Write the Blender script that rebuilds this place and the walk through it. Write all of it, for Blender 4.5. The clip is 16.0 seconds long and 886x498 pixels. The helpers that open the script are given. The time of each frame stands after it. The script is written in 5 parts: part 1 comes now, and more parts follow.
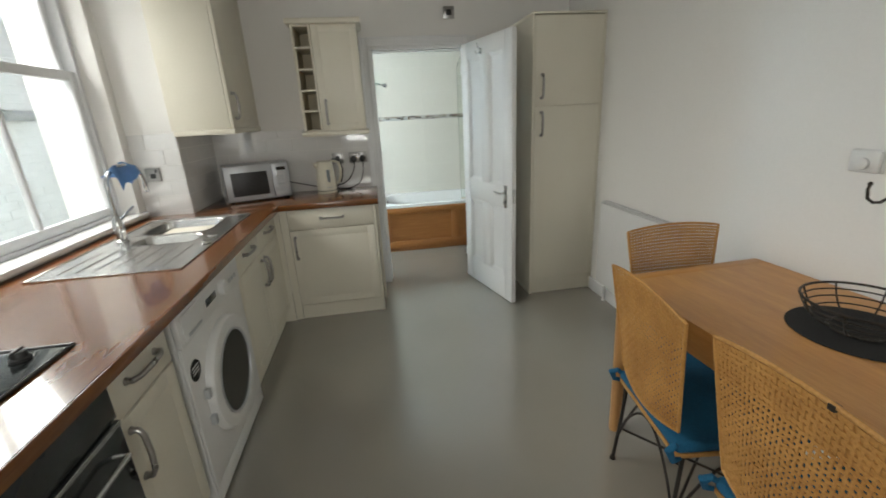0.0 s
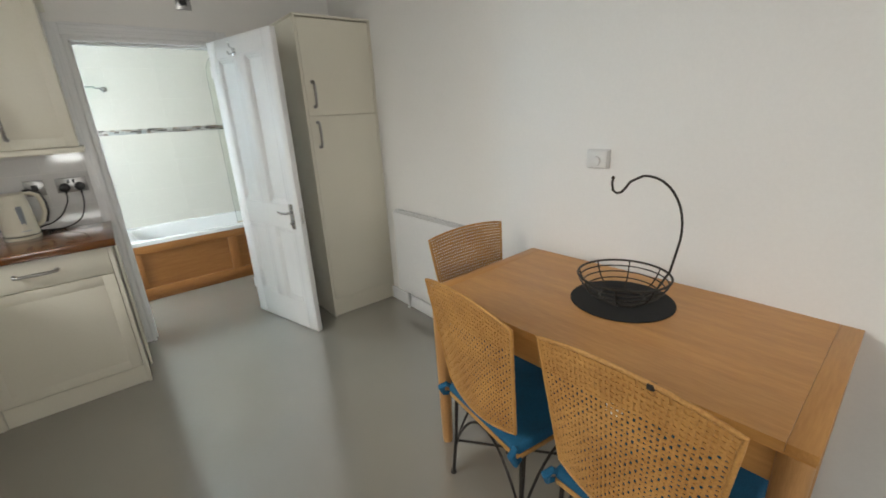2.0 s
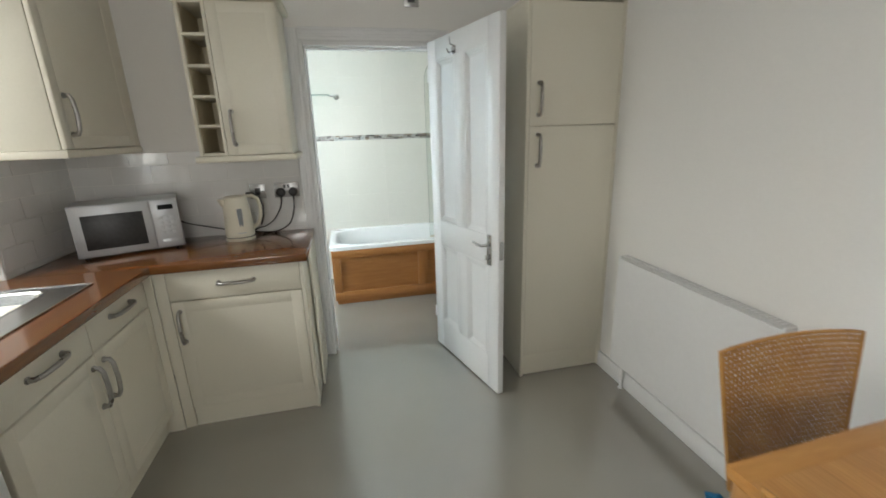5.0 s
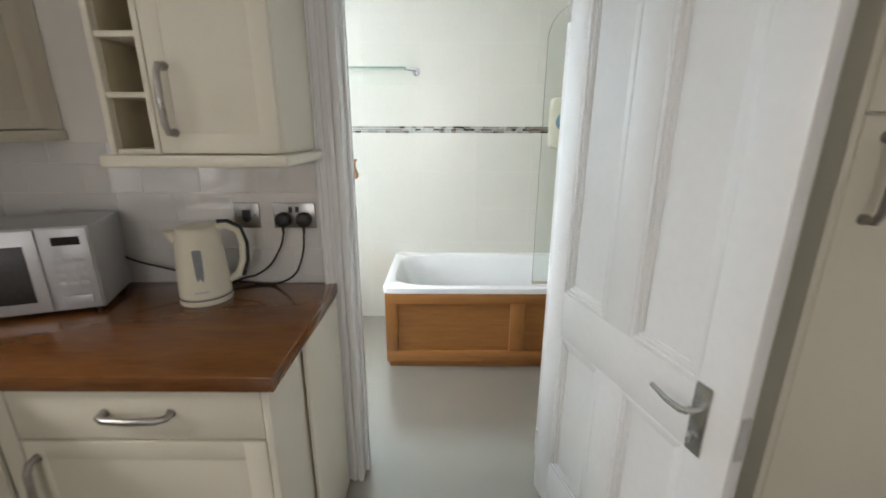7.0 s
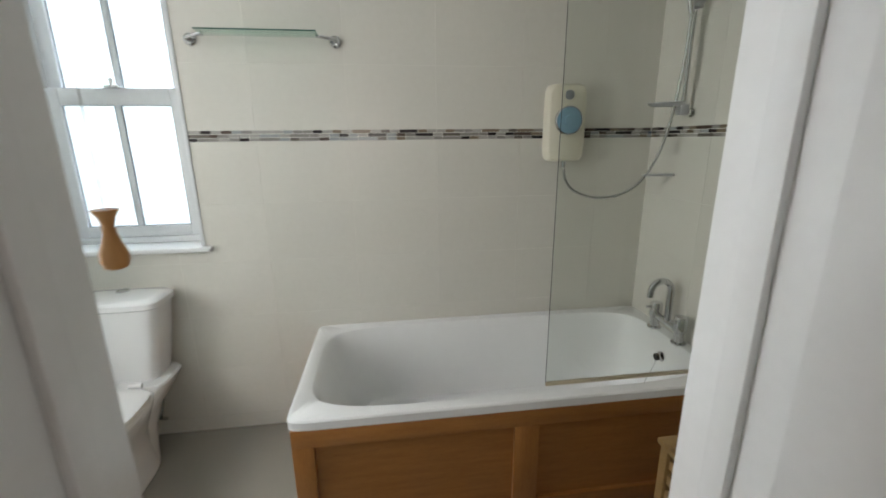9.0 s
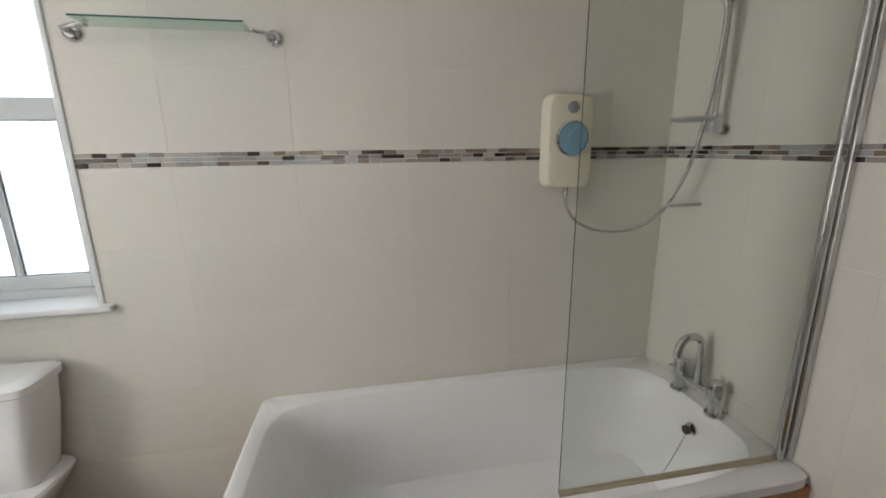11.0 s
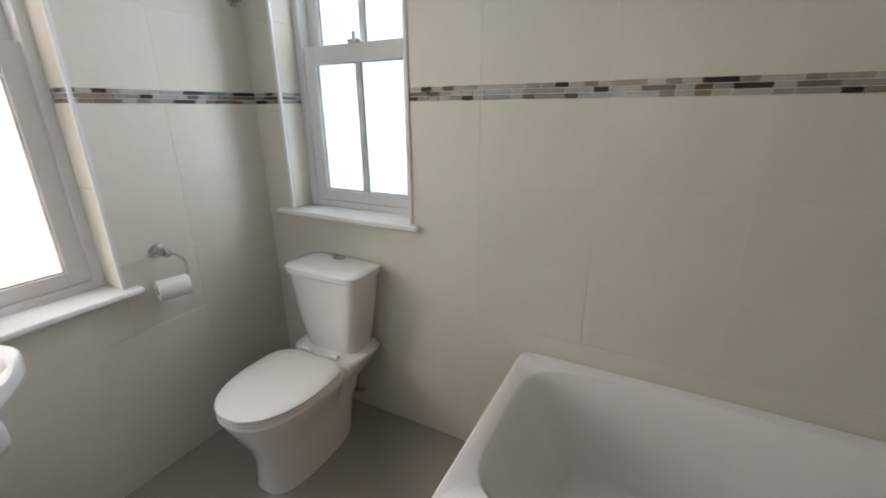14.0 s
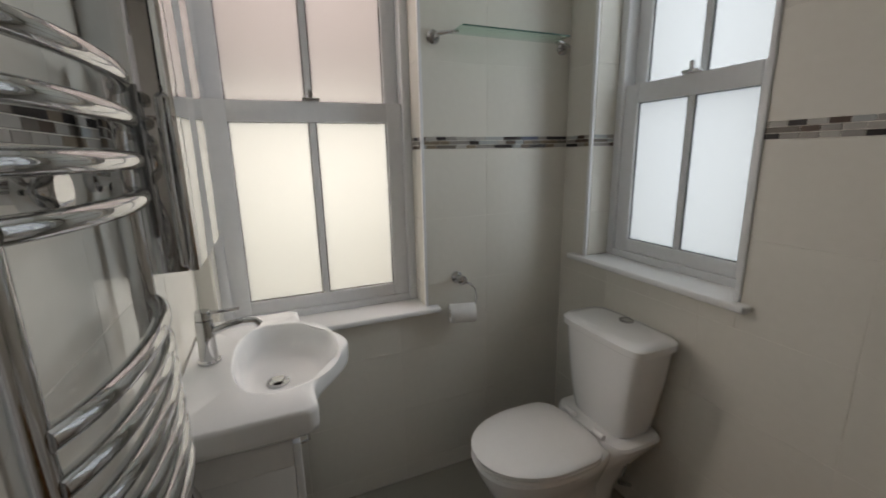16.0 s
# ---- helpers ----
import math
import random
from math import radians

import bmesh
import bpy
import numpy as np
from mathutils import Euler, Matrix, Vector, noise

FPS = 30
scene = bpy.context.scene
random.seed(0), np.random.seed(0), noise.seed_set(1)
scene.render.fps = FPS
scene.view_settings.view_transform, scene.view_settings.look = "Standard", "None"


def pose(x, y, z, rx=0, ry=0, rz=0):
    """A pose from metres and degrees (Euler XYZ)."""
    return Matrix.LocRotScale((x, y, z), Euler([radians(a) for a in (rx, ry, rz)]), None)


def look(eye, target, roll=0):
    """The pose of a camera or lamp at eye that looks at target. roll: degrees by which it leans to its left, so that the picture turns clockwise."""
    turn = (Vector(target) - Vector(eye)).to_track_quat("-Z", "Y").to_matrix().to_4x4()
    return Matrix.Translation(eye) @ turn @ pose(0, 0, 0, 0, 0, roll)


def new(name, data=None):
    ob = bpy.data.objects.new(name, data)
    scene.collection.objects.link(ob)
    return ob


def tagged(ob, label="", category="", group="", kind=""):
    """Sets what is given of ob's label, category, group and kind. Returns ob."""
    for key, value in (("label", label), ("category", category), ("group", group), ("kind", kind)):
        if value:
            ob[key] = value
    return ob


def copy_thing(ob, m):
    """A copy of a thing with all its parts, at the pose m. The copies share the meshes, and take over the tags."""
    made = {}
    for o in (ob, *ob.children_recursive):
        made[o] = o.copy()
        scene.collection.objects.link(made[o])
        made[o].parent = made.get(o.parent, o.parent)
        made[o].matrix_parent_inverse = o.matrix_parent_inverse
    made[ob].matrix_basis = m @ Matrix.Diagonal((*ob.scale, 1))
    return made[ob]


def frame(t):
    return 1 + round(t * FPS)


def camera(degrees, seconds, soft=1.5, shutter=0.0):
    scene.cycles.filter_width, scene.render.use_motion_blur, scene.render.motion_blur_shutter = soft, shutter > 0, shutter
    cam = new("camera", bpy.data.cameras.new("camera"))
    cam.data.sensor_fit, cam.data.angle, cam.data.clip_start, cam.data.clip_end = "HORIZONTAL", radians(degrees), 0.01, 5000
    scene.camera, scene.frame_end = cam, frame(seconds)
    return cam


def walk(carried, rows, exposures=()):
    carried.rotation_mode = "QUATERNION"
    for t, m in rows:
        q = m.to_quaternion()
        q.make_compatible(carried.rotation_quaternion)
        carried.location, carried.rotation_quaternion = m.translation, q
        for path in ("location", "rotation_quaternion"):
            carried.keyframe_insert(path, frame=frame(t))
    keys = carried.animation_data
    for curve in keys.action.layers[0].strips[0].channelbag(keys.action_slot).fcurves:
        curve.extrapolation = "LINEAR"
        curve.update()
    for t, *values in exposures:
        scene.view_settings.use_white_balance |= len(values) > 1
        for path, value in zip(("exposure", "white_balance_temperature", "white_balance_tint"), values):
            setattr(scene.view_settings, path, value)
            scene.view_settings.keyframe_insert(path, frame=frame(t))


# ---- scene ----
cam = camera(93.8, 16.0, soft=1.7, shutter=0.35)
PATH = [
    (0, (0.419, 0.182, 1.461), (0.699, 2.063, 0.842), -3.0),
    (0.5, (0.362, 0.214, 1.471), (0.904, 2.039, 0.859), -3.2),
    (1, (0.4, 0.272, 1.472), (1.191, 2.003, 0.856), -3.5),
    (1.5, (0.453, 0.34, 1.452), (1.464, 1.946, 0.824), -3.3),
    (2, (0.465, 0.398, 1.45), (1.635, 1.895, 0.829), -3.1),
    (2.5, (0.419, 0.468, 1.468), (1.655, 1.918, 0.861), -3.2),
    (3, (0.383, 0.535, 1.485), (1.571, 2.034, 0.901), -3.4),
    (3.5, (0.413, 0.615, 1.493), (1.437, 2.231, 0.911), -3.4),
    (4, (0.536, 0.734, 1.476), (1.353, 2.468, 0.907), -3.1),
    (4.5, (0.616, 0.874, 1.469), (1.21, 2.699, 0.905), -2.6),
    (5, (0.647, 1.111, 1.465), (1.065, 2.99, 0.921), -1.8),
    (7.5, (0.815, 2.705, 1.437), (0.791, 4.624, 0.872), 0.2),
    (8, (0.771, 3.0, 1.416), (0.821, 4.918, 0.854), 0.2),
    (8.5, (0.766, 3.251, 1.41), (0.909, 5.173, 0.875), -0.3),
    (9, (0.799, 3.474, 1.411), (1.052, 5.392, 0.901), -0.6),
    (9.5, (0.797, 3.655, 1.416), (1.18, 5.559, 0.941), -0.8),
    (12, (0.926, 3.924, 1.474), (1.164, 5.853, 1.004), -0.5),
    (12.5, (0.931, 3.952, 1.437), (0.962, 5.874, 0.885), -0.9),
    (13, (0.914, 3.991, 1.408), (0.66, 5.877, 0.791), -1.3),
    (13.5, (0.828, 4.014, 1.396), (0.273, 5.826, 0.758), -0.9),
    (14, (0.805, 4.086, 1.385), (-0.079, 5.763, 0.745), -0.5),
    (14.5, (0.774, 4.144, 1.367), (-0.421, 5.619, 0.737), -0.5),
    (15, (0.725, 4.167, 1.371), (-0.748, 5.391, 0.796), -0.8),
    (15.5, (0.697, 4.201, 1.384), (-0.964, 5.189, 0.871), -0.7),
    (16, (0.684, 4.198, 1.391), (-1.116, 4.949, 0.947), -1.2),
]
EXPOSURE = [
    (0.0, -0.58, 6450, 8), (1.5, -0.33, 6450, 10), (3.5, -0.33, 6400, 10), (5.0, -0.34, 6400, 9), (7.5, -0.5, 6700, 15), (8.0, -0.68, 6800, 15), (8.5, -1.1, 6900, 15),
    (9.5, -1.58, 7200, 20), (12.0, -1.5, 7300, 22), (13.0, -1.66, 7400, 23), (14.5, -2.2, 7700, 24), (15.5, -2.8, 7800, 25), (16.0, -2.8, 7800, 25),
]
walk(cam, [(t, look(eye, target, roll)) for t, eye, target, roll in PATH], EXPOSURE)

# ---- world and light ----
world = bpy.data.worlds.new("sky")
scene.world = world
world.use_nodes = True
sky = world.node_tree.nodes.new("ShaderNodeTexSky")
sky.sky_type, sky.sun_disc = "NISHITA", False
sky.sun_elevation, sky.sun_rotation = radians(60), radians(95)
back = world.node_tree.nodes["Background"]
back.inputs["Strength"].default_value = 0.085
world.node_tree.links.new(sky.outputs[0], back.inputs[0])
sun = new("sun", bpy.data.lights.new("sun", "SUN"))
sun.data.energy, sun.data.angle, sun.data.color = 0.9, radians(4), (1.0, 0.97, 0.93)
sun.matrix_world = look((5, 2.9, 9), (0, 3, 0))


def window_light(name, eye, target, width, height, watts, colour=(0.93, 0.97, 1.0)):
    lamp = new(name, bpy.data.lights.new(name, "AREA"))
    lamp.data.shape, lamp.data.size, lamp.data.size_y = "RECTANGLE", width, height
    lamp.data.energy, lamp.data.color = watts, colour
    lamp.matrix_world = look(eye, target)
    return lamp


window_light("daylight_kitchen", (-2.4, 2.45, 2.75), (-0.2, 1.75, 1.15), 2.1, 1.4, 270, (1.0, 0.98, 0.935))
window_light("daylight_kitchen_rear", (0.35, -1.92, 1.6), (0.35, 0.0, 1.5), 1.3, 1.3, 52, (1.0, 0.975, 0.93))
window_light("daylight_bathroom", (-0.35, 5.86, 1.6), (-0.35, 4.0, 1.55), 0.62, 1.45, 112, (0.64, 0.86, 1.0))
window_light("daylight_bathroom_side", (-1.3, 4.38, 1.22), (0.5, 4.38, 0.55), 0.72, 0.75, 72, (0.83, 0.96, 0.98))
window_light("daylight_bathroom_side_high", (-1.3, 4.38, 1.98), (0.5, 4.38, 0.9), 0.72, 0.75, 50, (0.87, 0.85, 0.92))

# ---- materials ----


def surface(name, low, high, rough=0.5, scale=4.0, grain=60.0, bump=0.05, metal=0.0, coat=0.0, stretch=(1, 1, 1), vary=0.0, rough_vary=0.1):
    """Two colours mixed by a coarse and a fine noise, with fine relief; vary shifts the value from piece to piece."""
    m = bpy.data.materials.new(name)
    m.use_nodes = True
    tree = m.node_tree
    n, link = tree.nodes, tree.links.new
    shader = n["Principled BSDF"]
    where = n.new("ShaderNodeTexCoord")
    size = n.new("ShaderNodeMapping")
    size.inputs["Scale"].default_value = stretch
    link(where.outputs["Object"], size.inputs[0])
    coarse, fine = n.new("ShaderNodeTexNoise"), n.new("ShaderNodeTexNoise")
    coarse.inputs["Scale"].default_value, fine.inputs["Scale"].default_value = scale, grain
    coarse.inputs["Detail"].default_value, fine.inputs["Detail"].default_value = 4, 3
    link(size.outputs[0], coarse.inputs["Vector"]), link(size.outputs[0], fine.inputs["Vector"])
    both = n.new("ShaderNodeMath")
    both.operation = "MULTIPLY_ADD"
    both.inputs[1].default_value = 0.45
    link(fine.outputs["Fac"], both.inputs[0])
    half = n.new("ShaderNodeMath")
    half.operation = "MULTIPLY"
    half.inputs[1].default_value = 0.55
    link(coarse.outputs["Fac"], half.inputs[0]), link(half.outputs[0], both.inputs[2])
    ramp = n.new("ShaderNodeValToRGB")
    ramp.color_ramp.elements[0].position, ramp.color_ramp.elements[1].position = 0.32, 0.68
    ramp.color_ramp.elements[0].color, ramp.color_ramp.elements[1].color = (*low, 1), (*high, 1)
    link(both.outputs[0], ramp.inputs[0])
    colour = ramp.outputs[0]
    if vary:
        info = n.new("ShaderNodeObjectInfo")
        span = n.new("ShaderNodeMapRange")
        span.inputs["To Min"].default_value, span.inputs["To Max"].default_value = 1 - vary, 1 + vary
        link(info.outputs["Random"], span.inputs["Value"])
        shift = n.new("ShaderNodeHueSaturation")
        link(span.outputs[0], shift.inputs["Value"]), link(colour, shift.inputs["Color"])
        colour = shift.outputs[0]
    link(colour, shader.inputs["Base Color"])
    spread = n.new("ShaderNodeMapRange")
    spread.inputs["To Min"].default_value, spread.inputs["To Max"].default_value = max(rough - rough_vary * rough, 0.01), min(rough + rough_vary * rough, 1)
    link(coarse.outputs["Fac"], spread.inputs["Value"]), link(spread.outputs[0], shader.inputs["Roughness"])
    shader.inputs["Metallic"].default_value, shader.inputs["Coat Weight"].default_value = metal, coat
    if bump:
        relief = n.new("ShaderNodeBump")
        relief.inputs["Strength"].default_value, relief.inputs["Distance"].default_value = bump, 0.004
        link(fine.outputs["Fac"], relief.inputs["Height"]), link(relief.outputs[0], shader.inputs["Normal"])
    return m


def glazing(name, tint, rough=0.0):
    m = bpy.data.materials.new(name)
    m.use_nodes = True
    tree = m.node_tree
    n, link = tree.nodes, tree.links.new
    n.remove(n["Principled BSDF"])
    clear, shine, mix, edge = n.new("ShaderNodeBsdfTransparent"), n.new("ShaderNodeBsdfGlossy"), n.new("ShaderNodeMixShader"), n.new("ShaderNodeLayerWeight")
    steep = n.new("ShaderNodeMath")
    steep.operation, steep.inputs[1].default_value = "POWER", 3.5
    lift = n.new("ShaderNodeMath")
    lift.operation, lift.inputs[1].default_value, lift.inputs[2].default_value = "MULTIPLY_ADD", 0.8, 0.035
    clear.inputs[0].default_value = (*tint, 1)
    shine.inputs["Roughness"].default_value = rough
    edge.inputs["Blend"].default_value = 0.5
    link(edge.outputs["Facing"], steep.inputs[0]), link(steep.outputs[0], lift.inputs[0]), link(lift.outputs[0], mix.inputs[0]), link(clear.outputs[0], mix.inputs[1]), link(shine.outputs[0], mix.inputs[2])
    link(mix.outputs[0], n["Material Output"].inputs[0])
    return m


def frosted(name, tint):
    m = bpy.data.materials.new(name)
    m.use_nodes = True
    tree = m.node_tree
    n, link = tree.nodes, tree.links.new
    n.remove(n["Principled BSDF"])
    through_light, shine, mix = n.new("ShaderNodeBsdfTranslucent"), n.new("ShaderNodeBsdfGlossy"), n.new("ShaderNodeMixShader")
    through_light.inputs[0].default_value = (*tint, 1)
    shine.inputs["Roughness"].default_value, mix.inputs[0].default_value = 0.25, 0.05
    link(through_light.outputs[0], mix.inputs[1]), link(shine.outputs[0], mix.inputs[2]), link(mix.outputs[0], n["Material Output"].inputs[0])
    return m


PAINT = surface("wall_paint", (0.80, 0.785, 0.752), (0.835, 0.82, 0.787), 0.55, 1.4, 90, 0.06)
CEILING = surface("ceiling_paint", (0.82, 0.82, 0.80), (0.85, 0.85, 0.83), 0.8, 1.2, 70, 0.05)
GLOSS = surface("white_gloss_paint", (0.79, 0.79, 0.785), (0.83, 0.83, 0.825), 0.24, 3, 45, 0.04)
CREAM = surface("cream_cabinet_paint", (0.72, 0.683, 0.57), (0.755, 0.718, 0.605), 0.38, 2.5, 80, 0.03)
DARK = surface("dark_gap", (0.03, 0.03, 0.028), (0.05, 0.05, 0.045), 0.8)
# cabinet cream darkened to put the pigeonholes' inner shade into the colour
INNER_SHADE = surface("cabinet_inner_shade", (0.58, 0.51, 0.36), (0.64, 0.57, 0.41), 0.6, 6)
VINYL = surface("grey_vinyl", (0.25, 0.238, 0.20), (0.292, 0.278, 0.238), 0.2, 1.3, 260, 0.03, rough_vary=0.18)
WORKTOP = surface("oiled_worktop", (0.12, 0.042, 0.010), (0.20, 0.076, 0.020), 0.17, 2.5, 16, 0.012, stretch=(7, 1.0, 7), coat=0.35)
WORKTOP_X = surface("oiled_worktop_across", (0.12, 0.042, 0.010), (0.20, 0.076, 0.020), 0.17, 2.5, 16, 0.012, stretch=(1.0, 7, 7), coat=0.35)
OAK = surface("oak_panel", (0.28, 0.106, 0.022), (0.39, 0.162, 0.04), 0.42, 4, 34, 0.05, stretch=(1.3, 12, 12))
OAK_UP = surface("oak_upright", (0.28, 0.106, 0.022), (0.39, 0.162, 0.04), 0.42, 4, 34, 0.05, stretch=(12, 12, 1.3))
BEECH = surface("beech_table", (0.46, 0.21, 0.052), (0.60, 0.305, 0.09), 0.32, 3, 20, 0.02, stretch=(9, 0.9, 9), vary=0.045)
BEECH_UP = surface("beech_leg", (0.42, 0.21, 0.07), (0.56, 0.30, 0.11), 0.4, 4, 30, 0.04, stretch=(12, 12, 1.2))
RATTAN = surface("rattan", (0.36, 0.165, 0.038), (0.62, 0.335, 0.10), 0.5, 9, 160, 0.2)
IRON = surface("black_iron", (0.018, 0.016, 0.014), (0.05, 0.043, 0.035), 0.5, 12, 140, 0.2, metal=0.5)
BLUE = surface("blue_cushion", (0.004, 0.066, 0.145), (0.009, 0.12, 0.235), 0.85, 8, 220, 0.35)
BLACK = surface("black_plastic", (0.012, 0.012, 0.012), (0.03, 0.03, 0.03), 0.4, 8)
FELT = surface("black_mat", (0.008, 0.008, 0.008), (0.02, 0.02, 0.02), 0.9, 9, 300, 0.3)
STEEL = surface("brushed_steel", (0.50, 0.50, 0.49), (0.62, 0.62, 0.61), 0.26, 6, 80, 0.03, metal=1.0)
PEWTER = surface("pewter_handle", (0.33, 0.315, 0.295), (0.43, 0.415, 0.39), 0.28, 20, 120, 0.05, metal=1.0)
CHROME = surface("chrome", (0.55, 0.555, 0.56), (0.60, 0.605, 0.61), 0.03, 6, 40, 0.0, metal=1.0)
MIRROR = surface("mirror_silver", (0.86, 0.87, 0.87), (0.88, 0.89, 0.89), 0.012, 3, 20, 0.0, metal=1.0, rough_vary=0)
TILE = surface("bathroom_tile", (0.66, 0.637, 0.575), (0.695, 0.672, 0.61), 0.26, 2.0, 40, 0.02, vary=0.012)
METRO = surface("metro_tile", (0.74, 0.735, 0.72), (0.78, 0.775, 0.76), 0.06, 3, 30, 0.02, vary=0.015)
GROUT = surface("grout", (0.80, 0.77, 0.70), (0.84, 0.81, 0.74), 0.85, 9, 200, 0.2)
CERAMIC = surface("white_ceramic", (0.84, 0.845, 0.84), (0.87, 0.87, 0.865), 0.12, 2, 20, 0.0, coat=0.3)
SEAT = surface("white_seat_plastic", (0.84, 0.84, 0.83), (0.87, 0.87, 0.86), 0.22, 5, 60, 0.01)
ACRYLIC = surface("white_acrylic", (0.86, 0.865, 0.86), (0.885, 0.89, 0.885), 0.18, 2, 20, 0.0)
PLASTIC = surface("white_plastic", (0.70, 0.70, 0.68), (0.74, 0.74, 0.72), 0.33, 5, 60, 0.02)
CREAMY = surface("cream_plastic", (0.70, 0.66, 0.53), (0.74, 0.70, 0.58), 0.35, 5, 60, 0.02)
UPVC = surface("window_white", (0.72, 0.73, 0.74), (0.77, 0.78, 0.79), 0.35, 3, 50, 0.03)
SILVER = surface("silver_plastic", (0.47, 0.485, 0.50), (0.53, 0.545, 0.56), 0.35, 4, 200, 0.04, metal=0.3)
SMOKED = surface("smoked_glass", (0.012, 0.014, 0.014), (0.025, 0.028, 0.028), 0.08, 4, 30, 0.0)
PALEBLUE = surface("pale_blue_dial", (0.16, 0.33, 0.44), (0.22, 0.40, 0.52), 0.35, 8)
CLOTH = surface("blue_cloth", (0.15, 0.30, 0.52), (0.26, 0.43, 0.68), 0.9, 14, 240, 0.4)
RUBBER = surface("dark_gasket", (0.05, 0.05, 0.055), (0.09, 0.09, 0.095), 0.6, 10)
STOOLWOOD = surface("oiled_stool_wood", (0.24, 0.145, 0.055), (0.34, 0.215, 0.09), 0.45, 5, 40, 0.05, stretch=(1.2, 9, 9), vary=0.03)
GRILLE = surface("pale_grille", (0.50, 0.50, 0.49), (0.56, 0.56, 0.55), 0.45, 8)
PLATE = surface("satin_plate", (0.30, 0.295, 0.285), (0.38, 0.375, 0.365), 0.3, 12, 80, 0.02, metal=1.0)
GLASSEDGE = surface("green_glass_edge", (0.015, 0.075, 0.06), (0.03, 0.11, 0.09), 0.12, 8, 40, 0.0)
PAPER = surface("toilet_paper", (0.76, 0.75, 0.73), (0.82, 0.81, 0.79), 0.95, 20, 200, 0.2)
WOOD = surface("turned_wood", (0.40, 0.17, 0.045), (0.55, 0.26, 0.085), 0.4, 20, 90, 0.05, stretch=(1, 1, 0.2))
BRICK = surface("white_painted_brick", (0.60, 0.62, 0.63), (0.68, 0.695, 0.70), 0.8, 3, 60, 0.15, vary=0.02)
GREYPIPE = surface("grey_pipe", (0.20, 0.22, 0.23), (0.28, 0.30, 0.31), 0.5, 6)
YARD = surface("yard_concrete", (0.28, 0.28, 0.27), (0.36, 0.36, 0.34), 0.85, 2, 80, 0.3)
METRO.node_tree.nodes["Principled BSDF"].inputs["IOR"].default_value = 2.0
VINYL.node_tree.nodes["Principled BSDF"].inputs["IOR"].default_value = 1.95
VINYL.node_tree.nodes["Principled BSDF"].inputs["Specular IOR Level"].default_value = 1.0
CLEAR = glazing("clear_glass", (0.97, 0.985, 0.98))
GREENISH = glazing("screen_glass", (0.95, 0.967, 0.95))
SHELFGLASS = glazing("shelf_glass", (0.80, 0.93, 0.88))
FROST = frosted("frosted_glass", (0.252, 0.246, 0.242))
FROST_WARM = frosted("frosted_glass_side", (0.245, 0.245, 0.229))

# ---- builders ----


def thing(name, label, category, x=0, y=0, z=0, rz=0, group=""):
    ob = new(name)
    ob.empty_display_size = 0.05
    ob.matrix_world = pose(x, y, z, 0, 0, rz)
    return tagged(ob, label, category, group)


def part(name, bm, material, parent, label="", smooth=40):
    bmesh.ops.recalc_face_normals(bm, faces=bm.faces)
    mesh = bpy.data.meshes.new(name)
    bm.to_mesh(mesh)
    bm.free()
    if smooth:
        mesh.shade_smooth()
        mesh.set_sharp_from_angle(angle=radians(smooth))
    mesh.materials.append(material)
    ob = new(name, mesh)
    ob.parent = parent
    return tagged(ob, label) if label else ob


def setting(name, bm, material, label, category, smooth=40):
    return tagged(part(name, bm, material, None, "", smooth), label, category, "", "structure")


def bx(bm, x0, x1, y0, y1, z0, z1, bev=0.0, seg=2):
    t = bmesh.new()
    bmesh.ops.create_cube(t, size=1)
    for v in t.verts:
        v.co = ((x0 + x1) / 2 + v.co.x * (x1 - x0), (y0 + y1) / 2 + v.co.y * (y1 - y0), (z0 + z1) / 2 + v.co.z * (z1 - z0))
    if bev:
        bmesh.ops.bevel(t, geom=t.edges[:], offset=bev, segments=seg, profile=0.5, affect="EDGES")
    merge(bm, t)
    return bm


def merge(bm, t, m=None):
    mesh = bpy.data.meshes.new("temporary")
    t.to_mesh(mesh)
    t.free()
    if m is not None:
        mesh.transform(m)
    bm.from_mesh(mesh)
    bpy.data.meshes.remove(mesh)


def box(x0, x1, y0, y1, z0, z1, bev=0.0, seg=2):
    return bx(bmesh.new(), x0, x1, y0, y1, z0, z1, bev, seg)


def loft(bm, rings, start=True, end=True, closed=True):
    rows = [[bm.verts.new(p) for p in ring] for ring in rings]
    n = len(rows[0])
    for a, b in zip(rows, rows[1:]):
        for i in range(n if closed else n - 1):
            j = (i + 1) % n
            bm.faces.new((a[i], a[j], b[j], b[i]))
    if start:
        bm.faces.new(rows[0])
    if end:
        bm.faces.new(rows[-1])
    return bm


def tube(bm, points, r, n=10, closed=False):
    pts = [Vector(p) for p in points]
    count = len(pts)
    rings, side = [], None
    for i, p in enumerate(pts):
        a = pts[(i - 1) % count] if closed or i else p
        b = pts[(i + 1) % count] if closed or i < count - 1 else p
        d = (b - a).normalized()
        if side is None:
            side = d.orthogonal().normalized()
        side = (side - d * side.dot(d)).normalized()
        up = d.cross(side)
        rr = r[i] if isinstance(r, (list, tuple)) else r
        rings.append([p + side * math.cos(2 * math.pi * k / n) * rr + up * math.sin(2 * math.pi * k / n) * rr for k in range(n)])
    if closed:
        rings.append(rings[0])
        rows = [[bm.verts.new(q) for q in ring] for ring in rings[:-1]]
        for i in range(count):
            for k in range(n):
                bm.faces.new((rows[i][k], rows[i][(k + 1) % n], rows[(i + 1) % count][(k + 1) % n], rows[(i + 1) % count][k]))
        return bm
    return loft(bm, rings)


